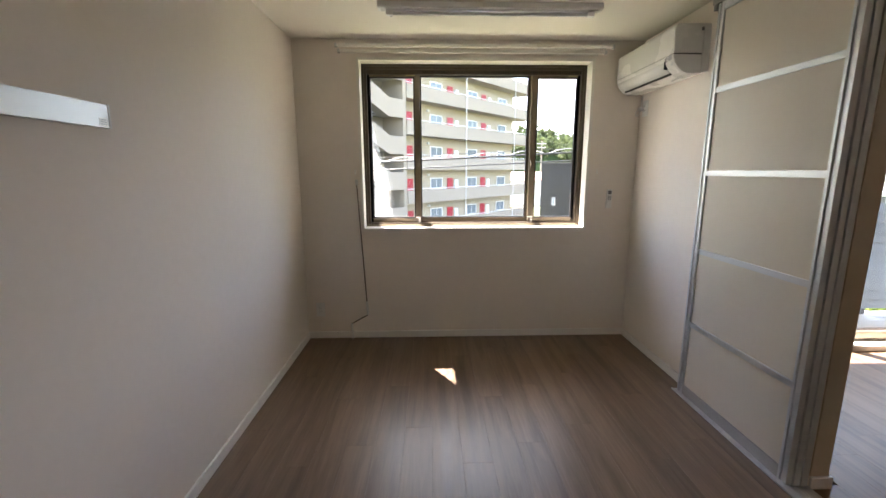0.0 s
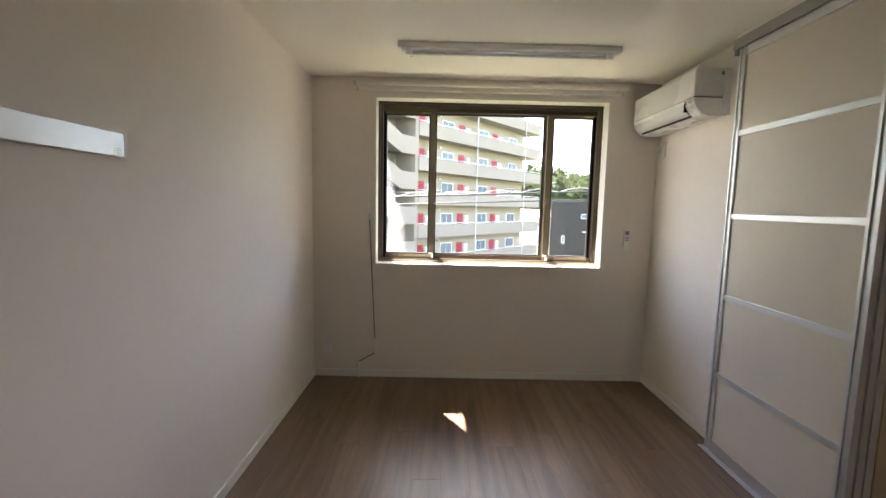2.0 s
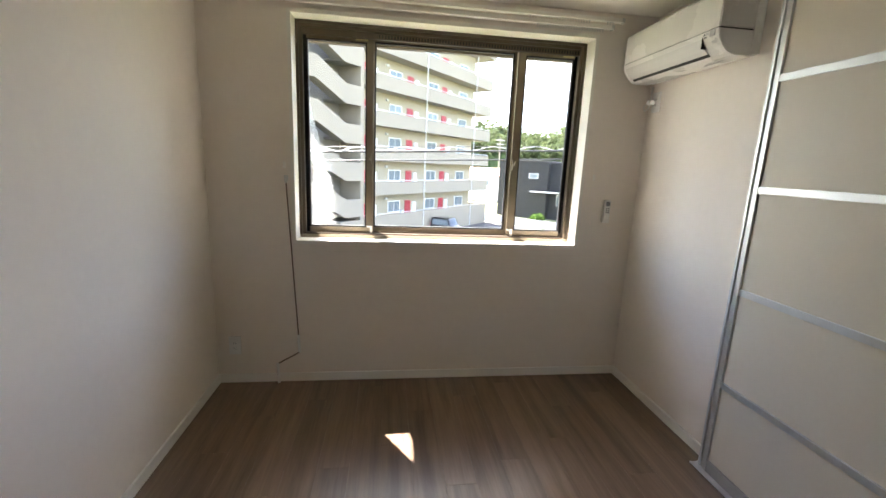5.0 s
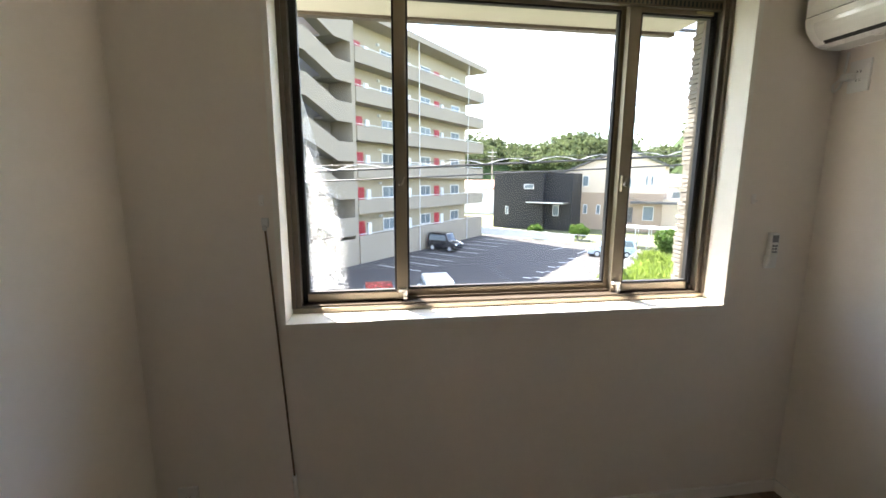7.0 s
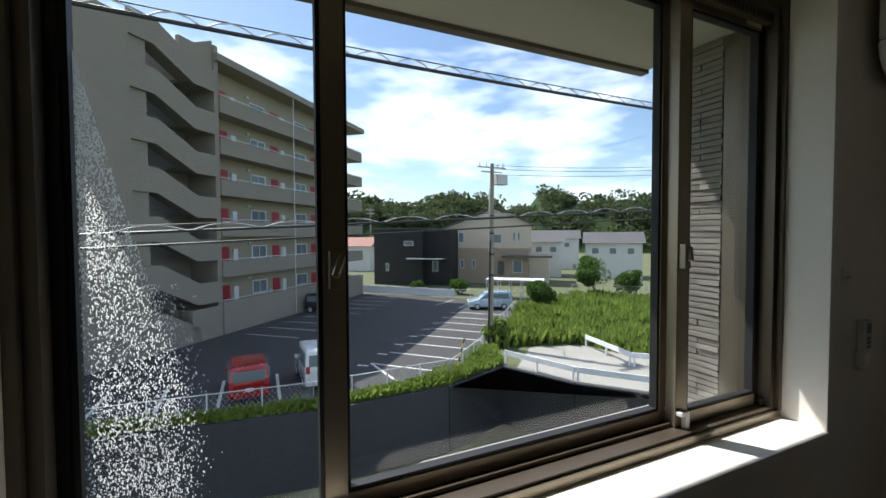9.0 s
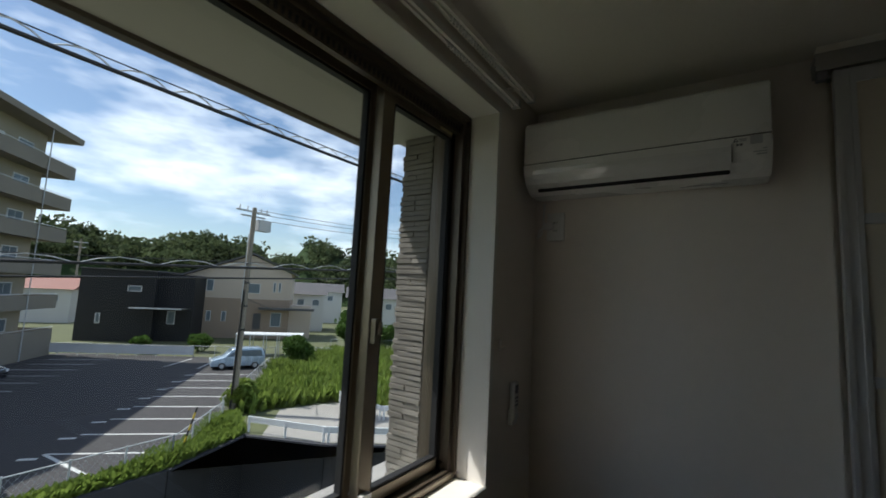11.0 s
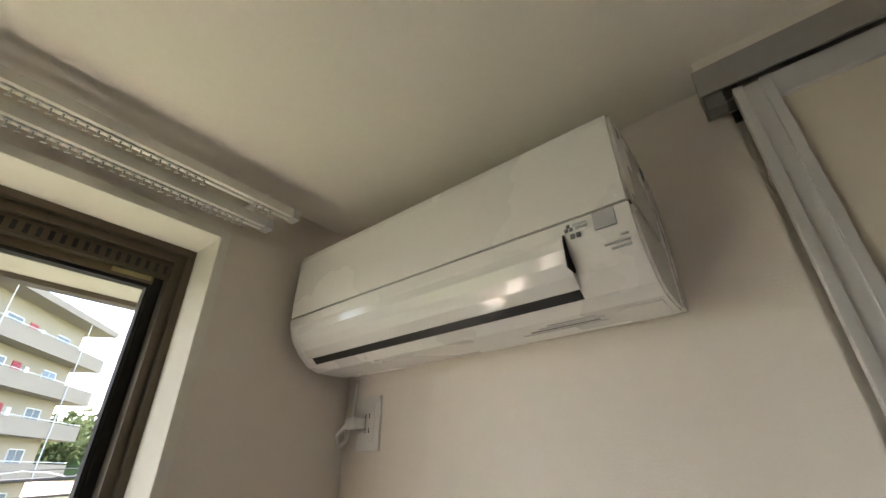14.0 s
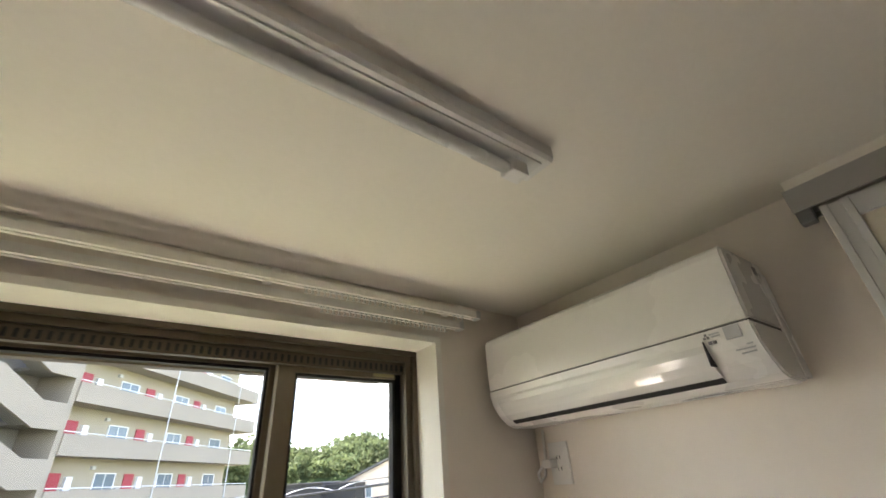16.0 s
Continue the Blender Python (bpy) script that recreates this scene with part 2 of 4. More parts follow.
# window wall with its opening
WX0, WX1, WZ0, WZ1 = 0.632, 2.445, 0.950, 2.247
b = bmesh.new()
K = 0.023
box(b, XL - 0.12, WX0 - K, YW, YW + 0.16, -0.02, H + 0.1)
box(b, WX1 + K, 3.03, YW, YW + 0.16, -0.02, H + 0.1)
box(b, WX0 - K, WX1 + K, YW, YW + 0.16, -0.02, WZ0 - K)
box(b, WX0 - K, WX1 + K, YW, YW + 0.16, WZ1 + K, H + 0.1)
structure("wall_north", b, WALLPAPER, "off-white textured wallpaper wall around the sliding window")
structure("wall_west", bx(XL - 0.12, XL, YB, YW, -0.02, H + 0.1), WALLPAPER, "plain off-white textured wallpaper wall")
b = bmesh.new()
box(b, XR, 2.96, 2.378, YW, -0.02, H + 0.1)
box(b, 2.872, 2.96, 1.525, 2.378, -0.02, H + 0.1)
structure("wall_east", b, WALLPAPER, "off-white partition wall ending behind the sliding panels")
structure("wall_south", bx(XL - 0.12, X2 + 0.12, YB - 0.12, YB, -0.02, H + 0.1), WALLPAPER, "plain off-white wall closing both rooms")
structure("wall_far_east", bx(X2, X2 + 0.12, YB, Y2, -0.02, H + 0.1), WALLPAPER, "cream wall of the living room")
b = bmesh.new()
DX0, DX1, DZ1 = 3.62, 5.47, 2.0
box(b, 2.96, DX0 - 0.021, Y2, Y2 + 0.14, -0.02, H + 0.1)
box(b, DX1 + 0.021, X2 + 0.12, Y2, Y2 + 0.14, -0.02, H + 0.1)
box(b, DX0 - 0.021, DX1 + 0.021, Y2, Y2 + 0.14, DZ1 + 0.021, H + 0.1)
structure("wall_balcony", b, WALLPAPER, "cream living room wall around the balcony door")
structure("ceiling", bx(XL - 0.12, X2 + 0.12, YB - 0.12, YW + 0.16, H, H + 0.09), CEILPAPER, "white textured paper ceiling", "ceiling")
structure("ceiling_beam", bx(5.62, X2, YB, Y2, 2.10, H, bevel=0.004), WALLPAPER, "boxed-in cream beam under the ceiling", "beam")

# floor: boards along y
floor = structure("floor", bx(XL - 0.1, X2 + 0.1, YB - 0.1, YW + 0.1, -0.12, -0.012), SUB, "brown oak laminate floor boards", "floor")
# skirting
for nm, a in (("baseboard", (XL + 0.012, XR - 0.012, YW - 0.012, YW)), ("baseboard", (XL, XL + 0.012, YB, YW)), ("baseboard", (XR - 0.012, XR, 2.42, YW)),
              ("baseboard", (X2 - 0.012, X2, YB, Y2)), ("baseboard", (DX1 + 0.02, X2 - 0.012, Y2 - 0.012, Y2)), ("baseboard", (2.874, 2.972, 1.507, 1.519)), ("baseboard", (2.96, 2.972, 1.525, Y2))):
    structure(nm, bx(*a, 0.0, 0.058, bevel=0.003), TRIM, "low white skirting board along the wall", "baseboard")

# ---- sliding window ----
win = thing("window_1", (1.54, 3.5, WZ0), "bronze aluminium sliding window with three clear panes", "window")
win["kind"] = "structure"
FY0, FY1 = YW + 0.119, YW + 0.235
IN, OUT = FY0 + 0.036, FY0 + 0.076   # inner and outer sash planes
b = bmesh.new()   # casing
C = 0.022
box(b, WX0 - C, WX0, YW - 0.010, FY0 + 0.004, WZ0 - C, WZ1 + C, bevel=0.002)
part("casing_left", b, CASING, win, "white casing")
part("casing_right", bx(WX1, WX1 + C, YW - 0.010, FY0 + 0.004, WZ0 - C, WZ1 + C, bevel=0.002), CASING, win, "white casing")
part("casing_top", bx(WX0, WX1, YW - 0.010, FY0 + 0.004, WZ1, WZ1 + C, bevel=0.002), CASING, win, "white casing")
part("window_sill", bx(WX0, WX1, YW - 0.016, FY0 + 0.004, WZ0 - C, WZ0, bevel=0.002), CASING, win, "white sill board")
b = bmesh.new()
box(b, WX0, WX0 + 0.035, FY0, FY1, WZ0, WZ1)
box(b, WX1 - 0.035, WX1, FY0, FY1, WZ0, WZ1)
box(b, WX0 + 0.035, WX1 - 0.035, FY0, FY1, WZ1 - 0.035, WZ1)
box(b, WX0 + 0.035, WX1 - 0.035, FY0, FY1, WZ0, WZ0 + 0.028)
for yy in (IN + 0.013, OUT + 0.013):
    box(b, WX0 + 0.035, WX1 - 0.035, yy, yy + 0.006, WZ0 + 0.028, WZ0 + 0.038)
box(b, WX0 + 0.035, WX1 - 0.035, FY0 + 0.014, FY0 + 0.034, WZ1 - 0.070, WZ1 - 0.035)
part("window_frame", b, BRONZE_DK, win, "dark bronze outer frame with rails")
c = bmesh.new()
for xa, xb in ((WX0 - 0.001, WX0 + 0.016), (WX1 - 0.016, WX1 + 0.001)):
    box(c, xa, xb, FY0 - 0.014, FY0 - 0.0005, WZ0 + 0.02, WZ1 - 0.0165, bevel=0.002)
box(c, WX0 - 0.001, WX1 + 0.001, FY0 - 0.014, FY0 - 0.0005, WZ1 - 0.016, WZ1 + 0.001, bevel=0.002)
part("flange", c, BRONZE_DK, win, "narrow dark bronze flange against the casing")
part("sill_rail", bx(WX0 + 0.002, WX1 - 0.002, FY0 - 0.012, IN - 0.004, WZ0, WZ0 + 0.02, bevel=0.002), BRONZE, win, "bronze sill rail")


def sash(x0, x1, y, z0, z1, lw, rw, bh, th):
    """One sash: bronze stiles and rails round a pane with black beading."""
    d = 0.032
    s = bmesh.new()
    for k, (xa, xb, wide) in enumerate(((x0, x0 + lw, lw), (x1 - rw, x1, rw))):
        if wide > 0.03:
            box(s, xa, xb, y, y + d, z0, z1, bevel=0.002)
    box(s, x0 + lw, x1 - rw, y, y + d, z0, z0 + bh, bevel=0.002)
    box(s, x0 + lw, x1 - rw, y, y + d, z1 - th, z1, bevel=0.002)
    f = part("sash", s, BRONZE, win, "bronze sash frame")
    for xa, xb in ((x0, x0 + lw), (x1 - rw, x1)):
        if xb - xa <= 0.03:
            part("jamb_stile", bx(xa, xb, y, y + d, z0, z1, bevel=0.004), GLOSSBLACK, f, "glossy dark stile in the jamb channel")
    s = bmesh.new()
    g = 0.008
    box(s, x0 + lw, x0 + lw + g, y + 0.004, y + d - 0.004, z0 + bh, z1 - th)
    box(s, x1 - rw - g, x1 - rw, y + 0.004, y + d - 0.004, z0 + bh, z1 - th)
    box(s, x0 + lw + g, x1 - rw - g, y + 0.004, y + d - 0.004, z0 + bh, z0 + bh + g)
    box(s, x0 + lw + g, x1 - rw - g, y + 0.004, y + d - 0.004, z1 - th - g, z1 - th)
    part("beading", s, GASKET, f)
    p = part("pane", bx(x0 + lw + 0.001, x1 - rw - 0.001, y + 0.013, y + 0.019, z0 + bh + 0.001, z1 - th - 0.001), GLASS, f, "clear glass pane")
    p.visible_shadow = False
    return f


SZ0, SZ1 = WZ0 + 0.03, WZ1 - 0.036
s1 = sash(WX0 + 0.030, 1.090, IN, SZ0, SZ1, 0.024, 0.042, 0.036, 0.050)
s2 = sash(1.062, 2.034, OUT, SZ0, SZ1, 0.034, 0.036, 0.034, 0.032)
s3 = sash(2.012, WX1 - 0.030, IN, SZ0, SZ1, 0.05, 0.024, 0.036, 0.050)
# head ventilator slots
b = bmesh.new()
for i in range(70):
    x = 1.12 + i * 0.0185
    box(b, x, x + 0.008, FY0 + 0.0115, FY0 + 0.0138, WZ1 - 0.064, WZ1 - 0.044)
part("vent_slots", b, BLACK, win, "fine dark ventilation slots")
for x in (0.98, 2.31):
    part("label", bx(x, x + 0.075, IN - 0.003, IN - 0.0002, SZ1 - 0.044, SZ1 - 0.022), YELLOWL, s1 if x < 1.5 else s3, "small yellowed sticker")
for sx, sp in ((1.069, s1), (2.030, s3)):
    c = bmesh.new()
    box(c, sx - 0.012, sx + 0.012, IN - 0.020, IN, 1.43, 1.50, bevel=0.004)
    cyl(c, (sx - 0.004, IN - 0.030, 1.455), (sx + 0.010, IN - 0.018, 1.49), 0.007, n=8)
    part("crescent_lock", c, BRONZE, sp, "small metal crescent lock")
    c = bmesh.new()
    box(c, sx - 0.016, sx + 0.020, IN - 0.018, IN + 0.036, SZ0 + 0.035, SZ0 + 0.047, bevel=0.003)
    box(c, sx + 0.004, sx + 0.020, IN - 0.018, IN - 0.002, SZ0 - 0.012, SZ0 + 0.037, bevel=0.003)
    part("stopper", c, CLEARP, sp, "milky plastic draught stopper")
c = bmesh.new()
box(c, WX1 - 0.05, WX1 - 0.030, IN - 0.016, IN - 0.002, SZ0 + 0.0, SZ0 + 0.022, bevel=0.003)
part("end_stop", c, BRONZE_DK, win)

# dried water drops on the outside of one pane
rd = np.random.default_rng(3)
c = bmesh.new()
for _ in range(9000):
    z = 1.03 + 0.78 * rd.random() ** 1.25
    # width tapers upward: the canopy's shadow edge is shaped into the scatter
    edge = 0.125 * min(1.0, (1.82 - z) / 0.50)
    x = 0.690 + edge * rd.random() ** 1.2 + (abs(rd.normal(0, 0.022)) if z < 1.45 else 0.0)
    r = rd.uniform(0.0004, 0.0012)
    k = rd.uniform(1.0, 2.6)
    ring_ = [c.verts.new((x + r * math.cos(a), IN + 0.0208, z + r * k * math.sin(a))) for a in (0, 1.05, 2.1, 3.14, 4.19, 5.24)]
    tip = c.verts.new((x, IN + 0.0208 + r * 0.7, z))
    for i in range(6):
        c.faces.new((ring_[i], ring_[(i + 1) % 6], tip))
DROP = bpy.data.materials.new("water_drop")
DROP.use_nodes = True
dn, dk = DROP.node_tree.nodes, DROP.node_tree.links
tl, tp_, mx_ = dn.new("ShaderNodeBsdfTranslucent"), dn.new("ShaderNodeBsdfTransparent"), dn.new("ShaderNodeMixShader")
tl.inputs[0].default_value = (0.9, 0.9, 0.9, 1)
mx_.inputs[0].default_value = 0.65
dk.new(tp_.outputs[0], mx_.inputs[1])
dk.new(tl.outputs[0], mx_.inputs[2])
dk.new(mx_.outputs[0], dn["Material Output"].inputs[0])
dr = part("water_drops", c, DROP, s1, "fine dried water drops, scattered to the outline of the sunlit patch")
dr["kind"] = "stuff"

# ---- curtain rails ----
rail = thing("curtain_rail", (1.6, 3.27, 2.36), "double white curtain rail with clear hanging runners", "curtain rail")
for nm, y, z, x0, x1 in (("back_rail", 3.302, 2.306, 0.490, 2.527), ("front_rail", 3.258, 2.334, 0.480, 2.566)):
    r = bmesh.new()
    prism(r, [(y - 0.013, z - 0.012), (y - 0.004, z - 0.012), (y - 0.004, z - 0.004), (y + 0.004, z - 0.004), (y + 0.004, z - 0.012),
              (y + 0.013, z - 0.012), (y + 0.013, z + 0.010), (y - 0.013, z + 0.010)], x0, x1, "x")
    rr = part(nm, r, TRIM, rail, "white metal rail")
    for xe in (x0, x1):
        part("end_cap", bx(xe - 0.009, xe + 0.009, y - 0.015, y + 0.015, z - 0.015, z + 0.012, bevel=0.003), CLEARP, rr, "plastic end cap")
    k = 26
    for i in range(k):
        x = x1 - 0.06 - i * 0.0165 - (0.10 if nm == "front_rail" and i > 2 else 0)
        g = bmesh.new()
        box(g, x - 0.005, x + 0.005, y - 0.0035, y + 0.0035, z - 0.016, z - 0.006)
        cyl(g, (x, y, z - 0.026), (x, y, z - 0.015), 0.0022, n=6)
        cyl(g, (x - 0.004, y, z - 0.028), (x + 0.004, y, z - 0.026), 0.0022, n=6)
        part("runner", g, CLEARP, rr)
for x in (0.62, 1.25, 1.9, 2.48):
    part("bracket", bx(x, x + 0.022, 3.246, 3.340, 2.3445, 2.354, bevel=0.002), TRIM, rail, "white bracket")
# ---- ceiling light ----
lamp = thing("ceiling_light", (1.54, 2.645, 2.40), "long slim white linear ceiling light, switched off", "ceiling light")
part("housing", prism(bmesh.new(), [(2.606, 2.3995), (2.606, 2.372), (2.612, 2.366), (2.676, 2.366), (2.682, 2.372), (2.682, 2.3995)], 0.867, 2.222, "x"), PLASTIC, lamp, "white metal housing")
part("reflector", bx(0.885, 2.205, 2.622, 2.668, 2.3625, 2.3665, bevel=0.001), GLOSSW, lamp)
part("tube", cyl(bmesh.new(), (0.955, 2.652, 2.348), (2.140, 2.652, 2.348), 0.0115, n=16), FROST, lamp, "white tube, off", smooth=True)
for x in (0.915, 2.140):
    part("socket", bx(x, x + 0.04, 2.636, 2.668, 2.335, 2.365, bevel=0.003), PLASTIC, lamp, "white socket")
part("pull_switch", cyl(bmesh.new(), (0.945, 2.672, 2.335), (0.945, 2.672, 2.372), 0.007, n=10), GREYP, lamp)

# ---- wall rail on the left ----
wr = thing("wall_rail", (XL, 1.0, 1.60), "satin aluminium picture ledge strip fixed to the wall", "wall rail")
part("cover", bx(XL, XL + 0.020, 0.15, 1.334, 1.549, 1.622, bevel=0.003), ALU, wr, "brushed aluminium cover")
part("end_cap", bx(XL, XL + 0.022, 1.334, 1.342, 1.547, 1.624, bevel=0.002), PLASTIC, wr, "white end cap")
lb = part("sticker", bx(XL + 0.020, XL + 0.0206, 1.294, 1.327, 1.554, 1.579), PLASTIC, wr, "small white sticker")
for i in range(3):
    part("print_line", bx(XL + 0.0206, XL + 0.0209, 1.299, 1.322, 1.558 + i * 0.007, 1.561 + i * 0.007), LIGHTGREY, lb)

# ---- air conditioners ----
def air_conditioner(name, label, y0, y1, back, dirx, zt, detail):
    """Wall unit along y, its back at x = back, facing dirx (-1 or 1); zt is its top."""
    X = lambda d: back + dirx * d
    ac = thing(name, (back, (y0 + y1) / 2, zt - 0.28), label, "air conditioner")
    low = [(0.0, -0.265), (0.045, -0.278), (0.125, -0.278), (0.155, -0.268), (0.185, -0.243), (0.205, -0.215), (0.214, -0.190), (0.216, -0.1708), (0.0, -0.1708)]
    up = [(0.0, -0.1665), (0.216, -0.1665), (0.2165, -0.13), (0.2145, -0.022), (0.211, -0.009), (0.200, 0.0), (0.0, 0.0)]
    bb = prism(bmesh.new(), [(X(d), zt + z) for d, z in low], y0, y1)
    bmesh.ops.bevel(bb, geom=[e for e in bb.edges if abs(e.verts[0].co.y - e.verts[1].co.y) < 1e-6], offset=0.004, segments=2, affect="EDGES")
    body = part("body", bb, PLASTIC, ac, "white plastic lower body")
    bb = prism(bmesh.new(), [(X(d), zt + z) for d, z in up], y0 + 0.001, y1 - 0.001)
    bmesh.ops.bevel(bb, geom=[e for e in bb.edges if abs(e.verts[0].co.y - e.verts[1].co.y) < 1e-6], offset=0.005, segments=2, affect="EDGES")
    part("front_panel", bb, PLASTIC, ac, "smooth white front panel")
    part("seam", bx(min(X(0.02), X(0.210)), max(X(0.02), X(0.210)), y0 + 0.003, y1 - 0.003, zt - 0.1715, zt - 0.1660), BLACK, ac)
    ya, yb = y0 + 0.105, y1 - 0.045
    part("air_outlet", prism(bmesh.new(), [(X(0.158), zt - 0.2690), (X(0.176), zt - 0.2545), (X(0.190), zt - 0.2430), (X(0.184), zt - 0.240), (X(0.150), zt - 0.264)], ya, yb), BLACK, ac, "dark air outlet slot")
    fl = [(0.1760, -0.2600), (0.1935, -0.2455), (0.2065, -0.229), (0.2165, -0.212), (0.2185, -0.198), (0.2150, -0.198), (0.2130, -0.212), (0.2025, -0.227), (0.1885, -0.241), (0.1735, -0.2560)]
    part("flap", prism(bmesh.new(), [(X(d), zt + z) for d, z in fl], ya - 0.004, yb + 0.004), GLOSSW, ac, "glossy white air flap")
    part("flap_edge", bx(min(X(0.19), X(0.2158)), max(X(0.19), X(0.2158)), ya - 0.0065, ya - 0.004, zt - 0.240, zt - 0.190), BLACK, ac)
    part("end_vent", bx(min(X(0.045), X(0.06)), max(X(0.045), X(0.06)), y0 - 0.001, y0 + 0.002, zt - 0.04, zt - 0.02), GREYP, ac)
    part("back_plate", bx(min(X(0), X(0.045)), max(X(0), X(0.045)), y0 - 0.002, y1, zt - 0.270, zt - 0.03, bevel=0.004), PLASTIC, ac)
    if detail:
        f = lambda y, z, w, h, m, nm, d=0.2172: part(nm, bx(min(X(d - 0.004), X(d)), max(X(d - 0.004), X(d)), y, y + w, zt + z, zt + z + h), m, body)
        f(y0 + 0.024, -0.198, 0.030, 0.026, LIGHTGREY, "receiver_window")
        for k, (dy, dz) in enumerate(((0.088, -0.181), (0.0915, -0.187), (0.0845, -0.187))):
            f(y0 + dy, dz, 0.0045, 0.0045, GREYP, "logo_mark")
        for dz, w in ((-0.181, 0.020), (-0.186, 0.017)):
            f(y0 + 0.063, dz, w, 0.0028, LIGHTGREY, "print_line")
        for dy in (0.083, 0.074):
            f(y0 + dy, -0.199, 0.006, 0.006, GREYP, "print_mark")
        for dz, w in ((-0.214, 0.010), (-0.221, 0.034), (-0.229, 0.026)):
            f(y0 + 0.014, dz, w, 0.0020, LIGHTGREY, "print_line", 0.2128 if dz > -0.22 else 0.2085)
        for i in range(4):
            d0 = 0.072 + i * 0.010
            part("print_line", bx(min(X(d0), X(d0 + 0.005)), max(X(d0), X(d0 + 0.005)), y0 + 0.10 + 0.01 * (i % 2), y0 + 0.25 - 0.02 * i, zt - 0.2788, zt - 0.2775), GREYP if i == 1 else LIGHTGREY, body)
        part("hatch", bx(min(X(0.03), X(0.11)), max(X(0.03), X(0.11)), y0 + 0.012, y0 + 0.075, zt - 0.2790, zt - 0.277, bevel=0.0008), PLASTIC, body)
    return ac


air_conditioner("air_conditioner", "white wall-mounted air conditioner with a glossy flap", 2.533, 3.312, XR, -1, 2.269, True)
air_conditioner("air_conditioner", "white air conditioner below the boxed-in beam", 1.97, 2.76, X2, -1, 1.965, False)


def outlet_plate(name, label, face, c, w, h, sockets):
    """A white plate on a wall; face: 'x-' or 'y-' says where it looks."""
    x, y, z = c
    ob = thing(name, c, label, "wall socket")
    def slab(nm, u0, u1, z0, z1, d0, d1, m, par, bev=0.0):
        a = (x - d1, x - d0, y + u0, y + u1) if face == "x-" else (x + u0, x + u1, y - d1, y - d0)
        return part(nm, bx(*a, z + z0, z + z1, bevel=bev), m, par)
    pl = slab("plate", -w / 2, w / 2, -h / 2, h / 2, 0, 0.008, PLASTIC, ob, 0.002)
    slab("insert", -w * 0.28, w * 0.28, -h * 0.33, h * 0.33, 0.008, 0.0095, PLASTIC, pl, 0.0005)
    for k in range(sockets):
        zz = (k - (sockets - 1) / 2) * 0.032
        for s in (-0.006, 0.006):
            slab("slot", s - 0.001, s + 0.001, zz - 0.005, zz + 0.005, 0.0095, 0.0101, BLACK, pl)
    return ob


outlet_plate("wall_socket", "white socket plate for the air conditioner", "x-", (XR, 3.248, 1.885), 0.075, 0.12, 2)
outlet_plate("wall_socket", "white double wall socket near the skirting", "y-", (0.235, YW, 0.255), 0.072, 0.12, 2)
outlet_plate("wall_socket", "white socket plate by the other air conditioner", "y-", (5.80, Y2, 1.72), 0.07, 0.12, 2)
outlet_plate("wall_switch", "white intercom plate beside the balcony door", "y-", (5.62, Y2, 1.22), 0.06, 0.11, 1)
# plug and its cord
pg = thing("power_plug", (2.83, 3.27, 1.89), "white plug and cord of the air conditioner", "plug")
c = bmesh.new()
box(c, 2.806, 2.841, 3.255, 3.290, 1.872, 1.898, bevel=0.005)
part("plug", c, PLASTIC, pg)
c = bmesh.new()
pts = [Vector(p) for p in ((2.812, 3.285, 1.885), (2.80, 3.305, 1.86), (2.812, 3.312, 1.835), (2.83, 3.305, 1.850), (2.838, 3.300, 1.90), (2.842, 3.297, 1.985))]
for a, d in zip(pts, pts[1:]):
    cyl(c, a, d, 0.0045, n=8)
part("cord", c, PLASTIC, pg)

# remote control in its holder
rm = thing("remote_control", (2.64, YW, 1.12), "white air conditioner remote in its wall holder", "remote control")
hold = part("holder", bx(2.622, 2.668, YW - 0.020, YW, 1.108, 1.165, bevel=0.004), PLASTIC, rm, "white wall holder")
bodyr = part("body", bx(2.625, 2.665, YW - 0.024, YW - 0.004, 1.128, 1.262, bevel=0.005), PLASTIC, rm, "white remote body")
part("display", bx(2.631, 2.659, YW - 0.0252, YW - 0.0238, 1.222, 1.252), GREYP, bodyr, "grey display")
for i in range(3):
    for j in range(2):
        part("button", bx(2.633 + j * 0.014, 2.643 + j * 0.014, YW - 0.0258, YW - 0.0236, 1.176 + i * 0.013, 1.184 + i * 0.013, bevel=0.001), GREYP, bodyr)

# drain hose cover: hook, thin cord and conduit under the window
cd = thing("blind_cord", (0.6, YW, 0.05), "thin brown cord hung from a white hook, run into small conduits", "cord")
c = bmesh.new()
box(c, 0.569, 0.593, YW - 0.012, YW, 1.312, 1.344, bevel=0.004)
cyl(c, (0.581, YW - 0.020, 1.305), (0.581, YW - 0.006, 1.315), 0.008, n=10)
part("hook", c, CLEARP, cd, "small white hook")
part("cord", cyl(bmesh.new(), (0.581, YW - 0.012, 1.312), (0.629, YW - 0.008, 0.32), 0.0038, n=8), CORD, cd, "brown cord")
part("conduit", cyl(bmesh.new(), (0.629, YW - 0.010, 0.325), (0.634, YW - 0.010, 0.205), 0.009, n=10), PLASTIC, cd, "white conduit")
part("loose_cord", cyl(bmesh.new(), (0.634, YW - 0.010, 0.205), (0.497, YW - 0.018, 0.130), 0.0045, n=8), CORD, cd)
part("conduit", cyl(bmesh.new(), (0.497, YW - 0.022, 0.135), (0.502, YW - 0.022, 0.0), 0.009, n=10), PLASTIC, cd, "white conduit")
